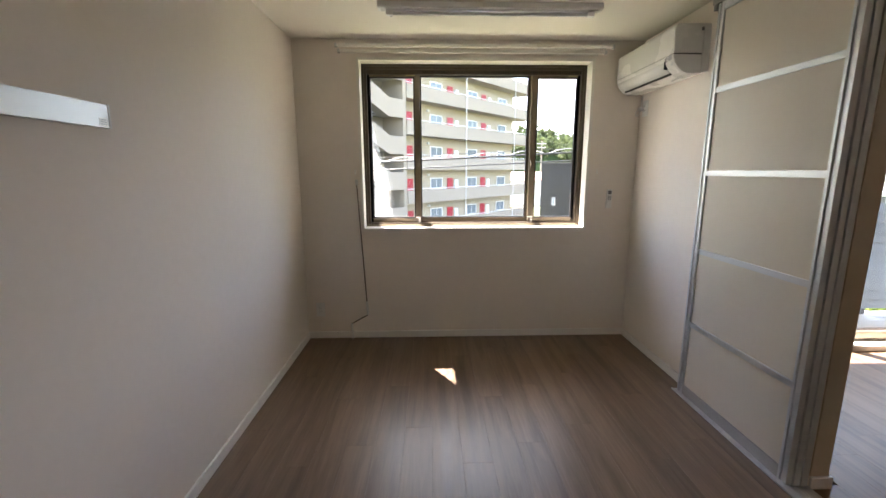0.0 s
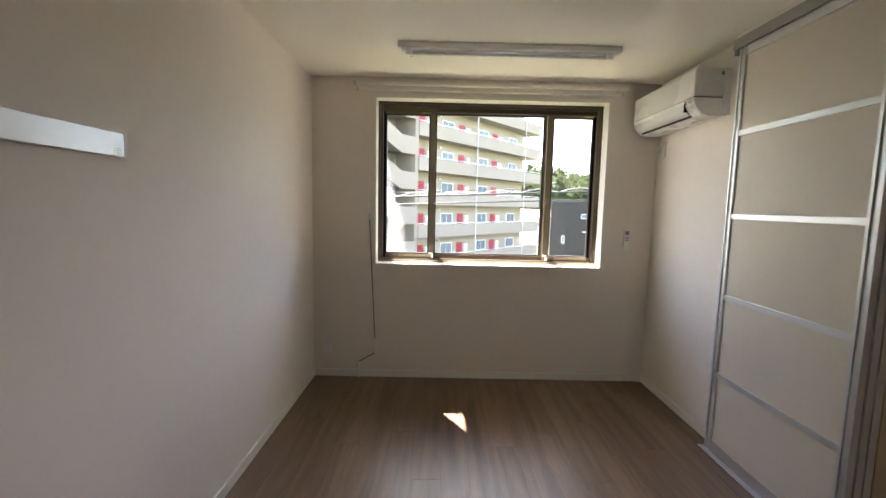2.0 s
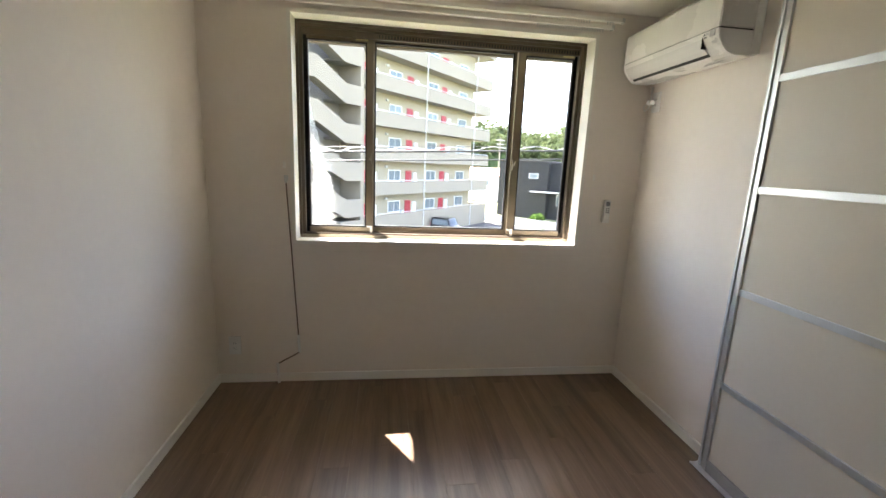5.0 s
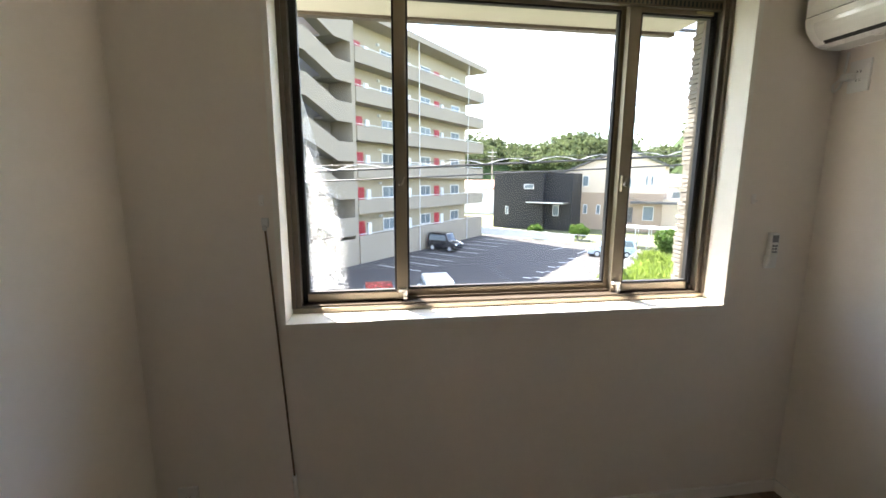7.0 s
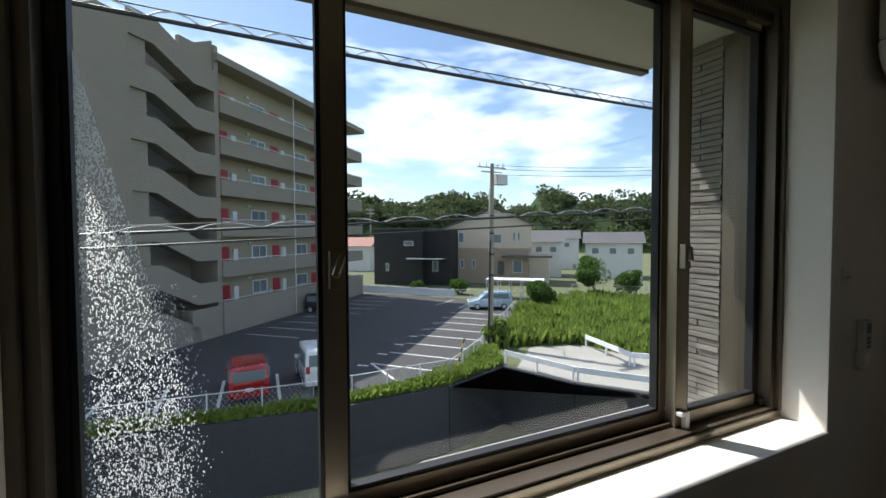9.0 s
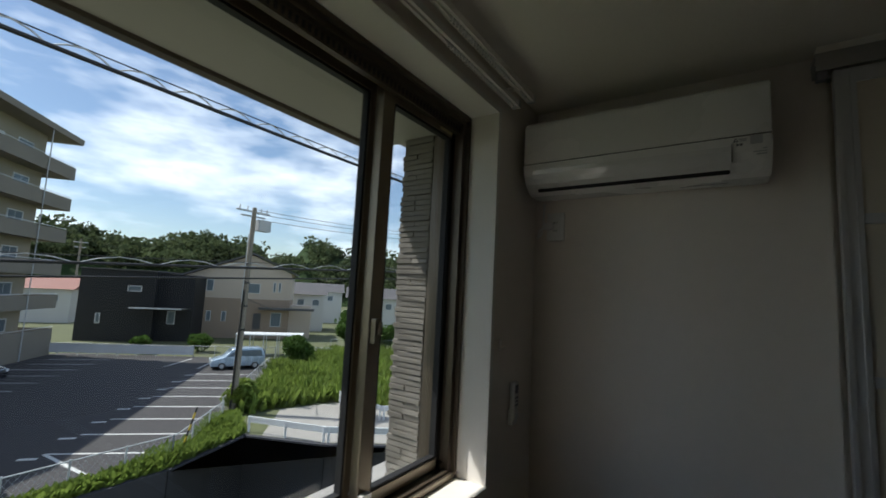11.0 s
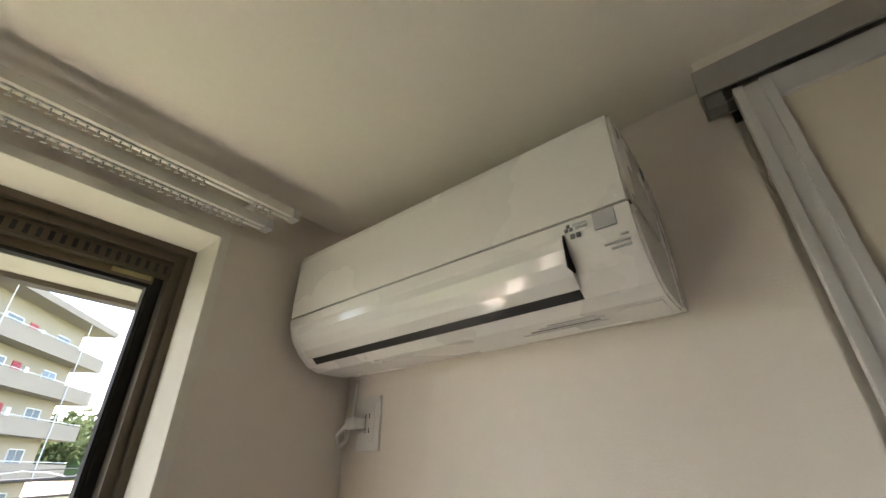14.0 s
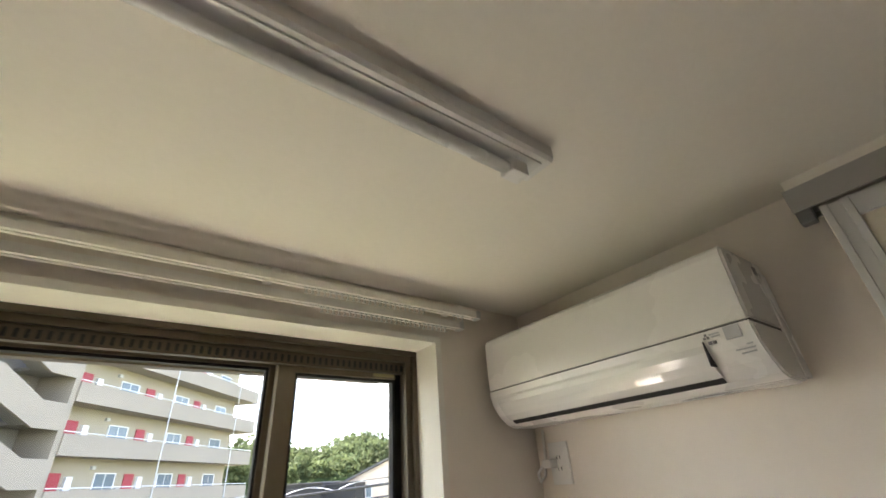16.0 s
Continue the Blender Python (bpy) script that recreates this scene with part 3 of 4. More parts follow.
for x, nm in ((0.572, "wall_hook"), (2.535, "wall_hook")):
    h = thing(nm, (x, YW, 1.40), "small white curtain tassel hook beside the window", "wall hook")
    c = bmesh.new()
    box(c, x - 0.008, x + 0.008, YW - 0.006, YW, 1.385, 1.425, bevel=0.002)
    cyl(c, (x, YW - 0.005, 1.395), (x, YW - 0.022, 1.398), 0.0035, n=8)
    part("hook", c, TRIM, h)

# ---- sliding partition: three stacked panels, top track, floor rail ----
def sliding_panel(x0, y0, y1, detail):
    p = thing("sliding_panel", (x0 + 0.016, (y0 + y1) / 2, 0.008), "cream sliding partition panel in a satin aluminium frame", "sliding door", "stacked sliding panels")
    d, z0, z1, s = 0.028, 0.010, 2.314, 0.049
    for ya, yb, nm in ((y0, y0 + s, "stile"), (y1 - s, y1, "stile")):
        c = bmesh.new()
        box(c, x0, x0 + d, ya, ya + 0.014, z0, z1, bevel=0.0015)
        box(c, x0 + 0.007, x0 + d - 0.007, ya + 0.014, yb - 0.014, z0, z1)
        box(c, x0, x0 + d, yb - 0.014, yb, z0, z1, bevel=0.0015)
        part(nm, c, ALU, p, "aluminium stile")
    part("bottom_rail", bx(x0 + 0.002, x0 + d - 0.002, y0 + s, y1 - s, z0, z0 + 0.062, bevel=0.002), ALU_SHADE, p, "aluminium bottom rail, darkened for shade")
    part("top_rail", bx(x0 + 0.002, x0 + d - 0.002, y0 + s, y1 - s, z1 - 0.045, z1, bevel=0.002), ALU, p, "aluminium top rail")
    zs = (0.476, 0.937, 1.397, 1.854)
    for z in zs:
        part("cross_bar", bx(x0 + 0.001, x0 + d - 0.001, y0 + s, y1 - s, z - 0.015, z + 0.015, bevel=0.0015), ALU, p, "aluminium cross bar")
    lo = z0 + 0.062
    for z in (*zs, z1 - 0.030):
        part("infill_panel", bx(x0 + 0.010, x0 + d - 0.010, y0 + s, y1 - s, lo, z - 0.015), PANEL, p, "cream board")
        lo = z + 0.015
    return p


for k, (x0, dy) in enumerate(((2.772, 0.0), (2.804, -0.006), (2.836, -0.010))):
    sliding_panel(x0, 1.526 + dy, 2.372 + dy, True)
structure("track_header", bx(2.772, 2.849, YB, 2.408, 2.3745, 2.3998), CEILPAPER, "white header strip over the sliding track", "trim")
tk = thing("partition_track", (2.835, 1.0, 2.34), "aluminium ceiling track of the sliding panels, greyed for shade", "door track")
# guides and channel use the aluminium darkened for shade
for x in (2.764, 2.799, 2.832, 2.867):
    part("guide", bx(x, x + 0.004, YB + 0.01, 2.414, 2.318, 2.362), ALU_SHADE, tk)
part("channel", bx(2.764, 2.871, YB + 0.01, 2.414, 2.362, 2.374), ALU_SHADE, tk)
part("stopper", bx(2.770, 2.794, 2.384, 2.412, 2.290, 2.350, bevel=0.003), GREYP, tk, "grey stopper")
fr = thing("floor_rail", (2.835, 1.0, 0.0), "flat aluminium threshold rail let into the floor", "threshold")
c = bmesh.new()
for x in (2.751, 2.792, 2.828, 2.867):
    box(c, x, x + 0.008, YB + 0.01, 2.40, 0.0005, 0.008)
box(c, 2.759, 2.875, YB + 0.01, 2.40, 0.0005, 0.0045)
part("rail", c, ALU, fr)

# thin beige slab over the end of the partition wall
structure("jamb_facing", bx(2.874, 2.959, 1.519, 1.5245, 0.060, 2.3990), BEIGE, "thin beige facing on the end of the partition wall", "trim")

# ---- living room: balcony door, curtain rail, downlight ----
bd = thing("door_1", ((DX0 + DX1) / 2, Y2 + 0.07, 0.0), "tall glazed bronze sliding balcony door", "balcony door")
bd["kind"] = "structure"
c = bmesh.new()
box(c, DX0 - 0.02, DX0, Y2 - 0.01, Y2 + 0.14, 0.0, DZ1 + 0.02)
box(c, DX1, DX1 + 0.02, Y2 - 0.01, Y2 + 0.14, 0.0, DZ1 + 0.02)
box(c, DX0, DX1, Y2 - 0.01, Y2 + 0.14, DZ1, DZ1 + 0.02)
part("casing", c, CASING, bd, "white casing")
part("threshold", bx(DX0, DX1, Y2 - 0.005, Y2 + 0.20, -0.005, 0.045, bevel=0.003), CASING, bd, "pale sill board")
c = bmesh.new()
box(c, DX0, DX0 + 0.04, Y2 + 0.10, Y2 + 0.20, 0.045, DZ1)
box(c, DX1 - 0.04, DX1, Y2 + 0.10, Y2 + 0.20, 0.045, DZ1)
box(c, DX0 + 0.04, DX1 - 0.04, Y2 + 0.10, Y2 + 0.20, DZ1 - 0.04, DZ1)
part("door_frame", c, BRONZE_DK, bd, "dark bronze frame")
for xa, xb, y in ((DX0 + 0.04, 4.47, Y2 + 0.15), (4.40, DX1 - 0.04, Y2 + 0.112)):
    c = bmesh.new()
    box(c, xa, xa + 0.055, y, y + 0.032, 0.05, DZ1 - 0.04, bevel=0.002)
    box(c, xb - 0.05, xb, y, y + 0.032, 0.05, DZ1 - 0.04, bevel=0.002)
    box(c, xa + 0.055, xb - 0.05, y, y + 0.032, 0.05, 0.115, bevel=0.002)
    box(c, xa + 0.055, xb - 0.05, y, y + 0.032, DZ1 - 0.095, DZ1 - 0.04, bevel=0.002)
    sh = part("sash", c, BRONZE, bd, "bronze sash")
    p = part("pane", bx(xa + 0.056, xb - 0.051, y + 0.012, y + 0.018, 0.116, DZ1 - 0.096), GLASS, sh, "clear glass pane")
    p.visible_shadow = False
r2 = thing("curtain_rail", (4.5, 2.88, 2.14), "white curtain rail over the balcony door", "curtain rail")
part("rail", bx(3.40, 5.60, 2.845, 2.875, 2.125, 2.155, bevel=0.003), TRIM, r2)
for x in (3.5, 4.5, 5.5):
    part("bracket", bx(x, x + 0.02, 2.86, Y2, 2.155, 2.17), TRIM, r2)
dl = thing("downlight", (4.55, 1.60, 2.40), "small round recessed ceiling downlight, lit warm", "downlight")
c = bmesh.new()
cyl(c, (4.55, 1.60, 2.392), (4.55, 1.60, 2.3995), 0.065, n=24)
part("rim", c, PLASTIC, dl)
em = bpy.data.materials.new("lamp_glow")
em.use_nodes = True
em.node_tree.nodes["Principled BSDF"].inputs["Emission Color"].default_value = (1.0, 0.78, 0.45, 1)
em.node_tree.nodes["Principled BSDF"].inputs["Emission Strength"].default_value = 14
c = bmesh.new()
cyl(c, (4.55, 1.60, 2.389), (4.55, 1.60, 2.392), 0.048, n=24)
part("lens", c, em, dl, "glowing lens")

# ---- own building outside ----
sh = thing("window_canopy", (1.5, 3.9, 2.40), "flat grey canopy over the outside of the window", "canopy")
part("slab", bx(0.43, 2.68, 3.50, 4.175, 2.315, 2.50, bevel=0.004), SOFFIT, sh, "grey soffit slab")
part("lip", bx(0.43, 2.68, 4.135, 4.18, 2.298, 2.315), BRONZE_DK, sh, "dark drip edge")
part("edge_strip", bx(0.46, 2.65, 3.60, 3.62, 2.308, 2.315), BRONZE_DK, sh)
structure("wall_outside", bx(-2.0, 2.62, 3.50, 3.56, -8.8, 0.93), SIDING, "pale rendered outer wall below the window")
pier = structure("tiled_pier", bx(2.665, 2.93, 3.505, 3.945, -4.0, 2.56), MORTAR, "outer pier clad in split-face stone tiles", "pier")
structure("balcony_slab", bx(2.93, 7.0, Y2 + 0.14, 4.0, -0.30, -0.05), LOUVRE, "dark grey balcony floor", "balcony")
structure("balcony_roof", bx(2.93, 7.0, Y2 + 0.14, 4.25, 2.45, 2.6), SOFFIT, "balcony soffit", "balcony")
bf = thing("balcony_railing", (4.9, 3.9, -0.05), "grey horizontal louvre balcony railing", "railing")
for i in range(11):
    z = 0.02 + i * 0.098
    c = prism(bmesh.new(), [(3.87, z), (3.90, z + 0.092), (3.907, z + 0.090), (3.877, z - 0.002)], 3.0, 6.9, "x")
    part("slat", c, LOUVRE, bf)
for x in (3.0, 4.3, 5.6, 6.85):
    part("post", bx(x, x + 0.05, 3.90, 3.95, -0.05, 1.16, bevel=0.003), LOUVRE, bf)
part("handrail", bx(2.95, 6.95, 3.86, 3.95, 1.16, 1.20, bevel=0.006), WHITEM, bf, "pale handrail")
structure("pier_return", bx(2.655, 2.664, 3.56, 3.766, -0.5, 2.31), BRONZE_DK, "dark smooth return beside the window", "trim")
lr = solid("lower_roof", bx(3.9, 11.0, 9.3, 10.2, -3.05, -2.9, bevel=0.02), LIGHTCONC, "pale flat canopy roof of the storey below", "roof", "structure")

# ---- ground: one sheet with the sunken yard ----
W = [(-3000, 23.0), (-40, 23.0), (-4.2, 22.0), (3.5, 21.0), (9.75, 21.25), (14.0, 22.8), (15.8, 18.8), (19.3, 14.5), (30, 6), (3000, -1500)]
GZ, LZ = -6.0, -9.2
b = bmesh.new()
top = [b.verts.new((x, y, GZ)) for x, y in W]
bot = [b.verts.new((x, y, LZ)) for x, y in W]
far = [b.verts.new(p) for p in ((3000, 3000, GZ), (-3000, 3000, GZ))]
near = [b.verts.new(p) for p in ((3000, -3000, LZ), (-3000, -3000, LZ))]
fs = [b.faces.new(top + far), b.faces.new(bot + near)] + [b.faces.new((top[i], top[i + 1], bot[i + 1], bot[i])) for i in range(len(W) - 1)]
bmesh.ops.triangulate(b, faces=fs[:2])
solid("ground", b, EARTH, "green and earthy ground sheet", "ground", "structure")
rw = bmesh.new()
for (xa, ya), (xb, yb) in zip(W[1:-1], W[2:-1]):
    d = Vector((xb - xa, yb - ya, 0)).normalized()
    nrm = Vector((d.y, -d.x, 0)) * 0.18
    q = [Vector((xa, ya, 0)) + nrm, Vector((xb, yb, 0)) + nrm, Vector((xb, yb, 0)) - nrm * 0.5, Vector((xa, ya, 0)) - nrm * 0.5]
    prism(rw, [(p.x, p.y) for p in q], LZ - 0.1, GZ + 0.08, "z")
solid("retaining_wall", rw, RETAIN, "mottled concrete retaining wall, its own shade put into the dark colour", "wall", "structure")


def sheet(name, pts, z, th, material, label, category):
    return solid(name, prism(bmesh.new(), pts, z, z + th, "z"), material, label, category, "structure")


sheet("parking_lot", [(-30, 23.9), (-4, 22.9), (3.5, 21.9), (8.8, 22.3), (12.4, 24.2), (14.4, 26.4), (24.6, 37.2), (24.0, 46.5), (15.5, 56), (2, 58), (-30, 40)], GZ - 0.05, 0.065, ASPHALT, "worn grey asphalt parking lot", "pavement")
sheet("lane", [(14.6, 22.2), (16.1, 19.0), (19.5, 14.9), (30, 6.6), (36, 10), (22.6, 20.2), (21.6, 24.2), (18.0, 25.5)], GZ - 0.05, 0.06, LIGHTCONC, "pale concrete lane beside the field", "road")


def painted(name, x0, y0, x1, y1, w, group="parking lines"):
    a, d = Vector((x0, y0, 0)), Vector((x1, y1, 0))
    n = (d - a).normalized().cross(Vector((0, 0, 1))) * w / 2
    return solid(name, prism(bmesh.new(), [(p.x, p.y) for p in (a + n, d + n, d - n, a - n)], GZ + 0.016, GZ + 0.020, "z"), PAINT, "white painted parking line, slightly worn", "road marking", "", group)


ld = Vector((0.70, -0.72, 0))
for i in range(8):
    p = Vector((7.35, 26.6, 0)) + Vector((1.72, 1.76, 0)) * i
    e = p + ld * (4.0 if i == 0 else 5.0)
    painted("parking_line", p.x, p.y, e.x, e.y, 0.14)
    m = p + Vector((-0.55, -0.2, 0))
    painted("bay_number", m.x - 0.25, m.y + 0.22, m.x + 0.25, m.y - 0.22, 0.22, "bay numbers")
painted("parking_line", 7.35, 26.6, 7.75, 22.9, 0.16)
U = Vector((14.79, 17.0, 0)).normalized()
N = Vector((U.y, -U.x, 0))
P0 = Vector((-1.33, 38.12, 0))
for i in range(9):
    p = P0 + U * (1.2 + i * 2.45) + N * 1.6
    e = p + N * 4.6
    painted("parking_line", p.x, p.y, e.x, e.y, 0.13)
for x in (-7.9, -5.4, -2.9, -0.45, 2.1, 4.9):
    painted("parking_line", x, 22.75, x + 0.1, 27.0, 0.15)
painted("parking_line", 19.0, 43.5, 22.6, 46.2, 0.14)
painted("parking_line", 20.6, 41.0, 24.0, 44.2, 0.14)

# ---- apartment block ----
apt = thing("apartment_building", tuple(P0 + Vector((0, 0, GZ))), "six-storey cream apartment block with open stairs and red doors", "apartment building", rz=math.degrees(math.atan2(U.y, U.x)))
# own axes: x along the front, y away from the viewer, z up from the lot
FL = [1.5 + 3.12 * k for k in range(6)]
L = 23.6
part("wall", bx(0.6, L - 1.9, 1.5, 10.0, 0.0, 20.6), APTWALL, apt, "cream rendered wall")
part("end_wall", bx(0.2, 0.6, 0.0, 10.0, 0.0, 21.7), CONCRETE, apt, "pale concrete fin wall")
part("roof", bx(0.2, L + 0.3, -0.35, 10.2, 20.55, 21.1), CONCRETE, apt, "pale roof slab with a deep eave")
for k, z in enumerate(FL):
    part("slab", bx(0.6, L, 0.0, 1.5, z - 0.18, z), CONCRETE, apt)
    c = bmesh.new()
    lo = 0.0 if k == 0 else z - 0.22
    box(c, 0.6, L, -0.12, 0.0, lo, z + 1.0)
    box(c, L - 0.12, L, 0.0, 3.5, lo, z + 1.0)
    pr = part("balcony", c, CONCRETE, apt, "pale concrete gallery parapet")
    part("handrail", cyl(bmesh.new(), (0.6, -0.06, z + 1.14), (L, -0.06, z + 1.14), 0.03, n=6), WHITEM, pr)
    for j in range(4):
        x = 1.95 + 6.3 * j
        if x > L - 3:
            continue
        d = part("door", bx(x, x + 0.95, 1.44, 1.5, z, z + 2.05), REDDOOR, apt, "dark red flat door")
        part("meter_box", bx(x + 1.25, x + 1.75, 1.30, 1.5, z + 0.6, z + 1.85, bevel=0.01), WHITEM, apt, "white meter box")
        w = part("window", bx(x + 3.55, x + 5.45, 1.42, 1.5, z + 0.95, z + 2.10), WHITEM, apt, "aluminium window")
        for a in (0, 1):
            part("pane", bx(x + 3.63 + a * 0.88, x + 4.43 + a * 0.88, 1.405, 1.42, z + 1.03, z + 2.02), DARKGLASS, w)
        d2 = x + 6.3 - 1.15
        if j % 2 == 1 and d2 < L - 3:
            part("gas_meter", bx(x - 0.75, x - 0.35, 1.25, 1.5, z + 0.5, z + 1.1, bevel=0.01), LIGHTGREY, apt)
    part("vent_hood", bx(5.0, 5.3, 1.3, 1.5, z + 2.3, z + 2.5), LIGHTGREY, apt)
for x in (9.4, 19.4):
    part("downpipe", cyl(bmesh.new(), (x, -0.2, 0.0), (x, -0.2, 20.6), 0.045, n=8), LIGHTGREY, apt, "thin white downpipe")
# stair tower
# core, flights and landings take the concrete darkened for shade
part("stair_core", bx(-6.2, 0.2, 2.6, 10.0, 0.0, 21.3), CONC_DK, apt, "stairwell wall with shade in its colour")
part("stair_side_wall", bx(-18.0, -6.2, -0.1, 10.0, 0.0, 20.6), CONCRETE, apt, "blank pale concrete wall with joints")
for z in FL:
    part("wall_joint", bx(-18.0, -6.2, -0.112, -0.1, z + 0.02, z + 0.07), CONC_DK, apt)
part("stair_box", bx(-2.2, 0.2, -0.1, 2.6, 0.0, 2.3), CONCRETE, apt, "enclosed stair foot")
for k in range(-1, 6):
    zb = FL[k] if k >= 0 else -1.62
    # parapet: level at both landings, raked between, stepping down to the right
    zl = zb + 3.12
    pr = [(-6.2, zl - 0.55), (-4.6, zl - 0.55), (-1.6, zl - 2.0), (0.2, zl - 2.0), (0.2, zl - 0.45), (-1.5, zl - 0.45), (-4.4, zl + 1.05), (-6.2, zl + 1.05)]
    if k < 0:
        pr = [(-4.6, 0.0), (-1.6, 0.0), (-1.6, zl - 0.45), (-4.4, zl + 1.05), (-6.2, zl + 1.05), (-6.2, 0.0)]
    part("stair_parapet", prism(bmesh.new(), pr, -0.1, 0.12, "y"), CONCRETE, apt, "pale raked stair parapet")
    if k >= 0:
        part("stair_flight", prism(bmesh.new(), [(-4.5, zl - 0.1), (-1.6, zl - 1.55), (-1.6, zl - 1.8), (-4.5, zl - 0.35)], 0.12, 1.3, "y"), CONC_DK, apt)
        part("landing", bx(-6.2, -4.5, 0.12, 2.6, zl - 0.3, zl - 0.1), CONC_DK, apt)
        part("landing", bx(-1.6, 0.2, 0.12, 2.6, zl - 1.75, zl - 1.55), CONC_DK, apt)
        part("stair_pier", bx(-6.2, -5.0, 0.12, 0.5, zl - 3.0, zl - 0.3), CONCRETE, apt)
part("top_wall", prism(bmesh.new(), [(-2.6, 19.6), (0.2, 19.6), (0.2, 22.0), (-1.4, 21.2), (-2.6, 21.2)], 0.12, 0.4, "y"), CONCRETE, apt)


# ---- houses ----
def rot_thing(name, x, y, rz, label, category="house", group=""):
    return thing(name, (x, y, GZ + (1.1 if category == "house" else 0.0)), label, category, group, rz=rz)


def add_window(parent, x, y, z, w, h):
    """A window on a face that looks towards -y of the house."""
    f = bmesh.new()
    t = 0.07
    box(f, x, x + w, y - 0.05, y, z, z + t)
    box(f, x, x + w, y - 0.05, y, z + h - t, z + h)
    box(f, x, x + t, y - 0.05, y, z + t, z + h - t)
    box(f, x + w - t, x + w, y - 0.05, y, z + t, z + h - t)
    wn_ = part("window", f, WHITEM, parent, "aluminium window frame")
    part("pane", bx(x + t, x + w - t, y - 0.03, y - 0.005, z + t, z + h - t), DARKGLASS, wn_)
    return wn_


DARKWALL = mat("black_siding", (0.014, 0.015, 0.018), 0.6, var=0.15, scale=0.5, fine=6)
CREAMW = mat("cream_siding", (0.60, 0.50, 0.40), 0.8, var=0.05)
TANW = mat("tan_siding", (0.36, 0.27, 0.20), 0.8, var=0.06)
WHITEW = mat("white_siding", (0.62, 0.61, 0.58), 0.8, var=0.05)
ROOFT = mat("roof_dark", (0.10, 0.095, 0.095), 0.6, var=0.15, scale=0.5, fine=5)
ROOFR = mat("roof_rust", (0.30, 0.13, 0.10), 0.7, var=0.15)

h = rot_thing("black_house", 18.6, 66.0, -42, "flat-roofed two-storey black-clad house")
part("wall", bx(0, 8.0, 0, 7, -1.15, 7.4), DARKWALL, h, "black siding")
part("wing", bx(8.0, 12.0, 1.0, 7, -1.15, 7.2), DARKWALL, h)
part("roof", bx(-0.15, 8.15, -0.15, 7.15, 7.4, 7.55), ROOFT, h)
pc = part("porch", bx(6.0, 11.5, -1.6, 1.0, 2.9, 3.05), ROOFT, h, "dark porch roof")
part("porch_edge", bx(6.0, 11.5, -1.65, -1.6, 2.95, 3.10), WHITEM, pc)
add_window(h, 5.0, 0, 4.9, 1.5, 0.7)
add_window(h, 9.2, 1.0, 1.0, 0.9, 1.6)
add_window(h, 2.0, 0, 1.0, 0.5, 1.2)

h = rot_thing("cream_house", 29.0, 64.0, -40, "two-storey cream and tan house with a shallow dark roof")
part("wall_lower", bx(0, 14.0, 0, 8, -1.15, 4.4), TANW, h, "tan lower wall")
part("wall_upper", prism(bmesh.new(), [(0, 4.4), (14.0, 4.4), (14.0, 8.2), (8.6, 10.6), (0, 7.2)], 0, 8, "y"), CREAMW, h, "cream upper wall")
part("roof", prism(bmesh.new(), [(-0.6, 7.0), (8.7, 10.75), (14.6, 8.05), (14.6, 8.3), (8.7, 11.0), (-0.6, 7.25)], -0.5, 8.5, "y"), ROOFT, h, "dark thin roof")
part("side_porch", bx(10.0, 17.5, -1.2, 0.0, 3.0, 3.3), ROOFT, h)
part("side_room", bx(14.0, 17.0, 1.0, 7, -1.15, 3.6), CREAMW, h)
part("door", bx(9.3, 10.3, -0.06, 0, 0.2, 2.4), ROOFT, h, "dark door")
for x, z, w, hh in ((3.0, 5.3, 0.9, 1.6), (8.0, 5.2, 1.9, 1.4), (11.6, 5.5, 0.4, 1.4), (12.3, 5.5, 0.4, 1.4), (1.0, 0.8, 0.8, 2.2), (3.3, 1.2, 0.6, 1.4), (5.2, 1.2, 0.6, 1.4), (11.6, 0.6, 1.4, 2.0)):
    add_window(h, x, 0, z, w, hh)

for x, y, rz, w, d, hh, m, rm_, lab in ((45, 66, -40, 8, 7, 5.2, WHITEW, ROOFT, "small white house with a grey gable roof"), (54, 58, -45, 9, 7, 5.0, WHITEW, ROOFT, "white house with a dark gable roof beyond the field"),
                                   (16, 95, -35, 10, 7, 4.2, WHITEW, ROOFR, "distant low house with a rust-red roof"), (34, 92, -35, 12, 7, 5.0, WHITEW, ROOFR, "distant house with a reddish roof"), (58, 80, -40, 11, 8, 5.6, WHITEW, ROOFT, "distant pale house with a grey roof"), (5, 100, -30, 10, 7, 4.0, WHITEW, ROOFT, "distant low house with a grey gable roof")):
    h = rot_thing("house", x, y, rz, lab)
    part("wall", bx(0, w, 0, d, -1.15, hh), m, h)
    part("roof", prism(bmesh.new(), [(-0.5, hh), (d + 0.5, hh), (d / 2, hh + 1.9)], -0.5, w + 0.5, "x"), rm_, h)
    for k in range(3):
        add_window(h, 1.0 + k * w / 3.2, 0, hh - 1.9, 1.2, 1.1)

# bike shed of white posts
h = rot_thing("storage_shed", 26.5, 45.5, -42, "white-framed bicycle shelter with a curved pale roof", "shed")
for i in range(5):
    for y in (0, 2.0):
        part("post", bx(i * 1.35, i * 1.35 + 0.09, y, y + 0.09, 0, 2.2), WHITEM, h)
    part("roof_panel", bx(i * 1.35 - 0.05, i * 1.35 + 1.25, -0.3, 2.3, 2.2, 2.32, bevel=0.03), WHITEM, h)

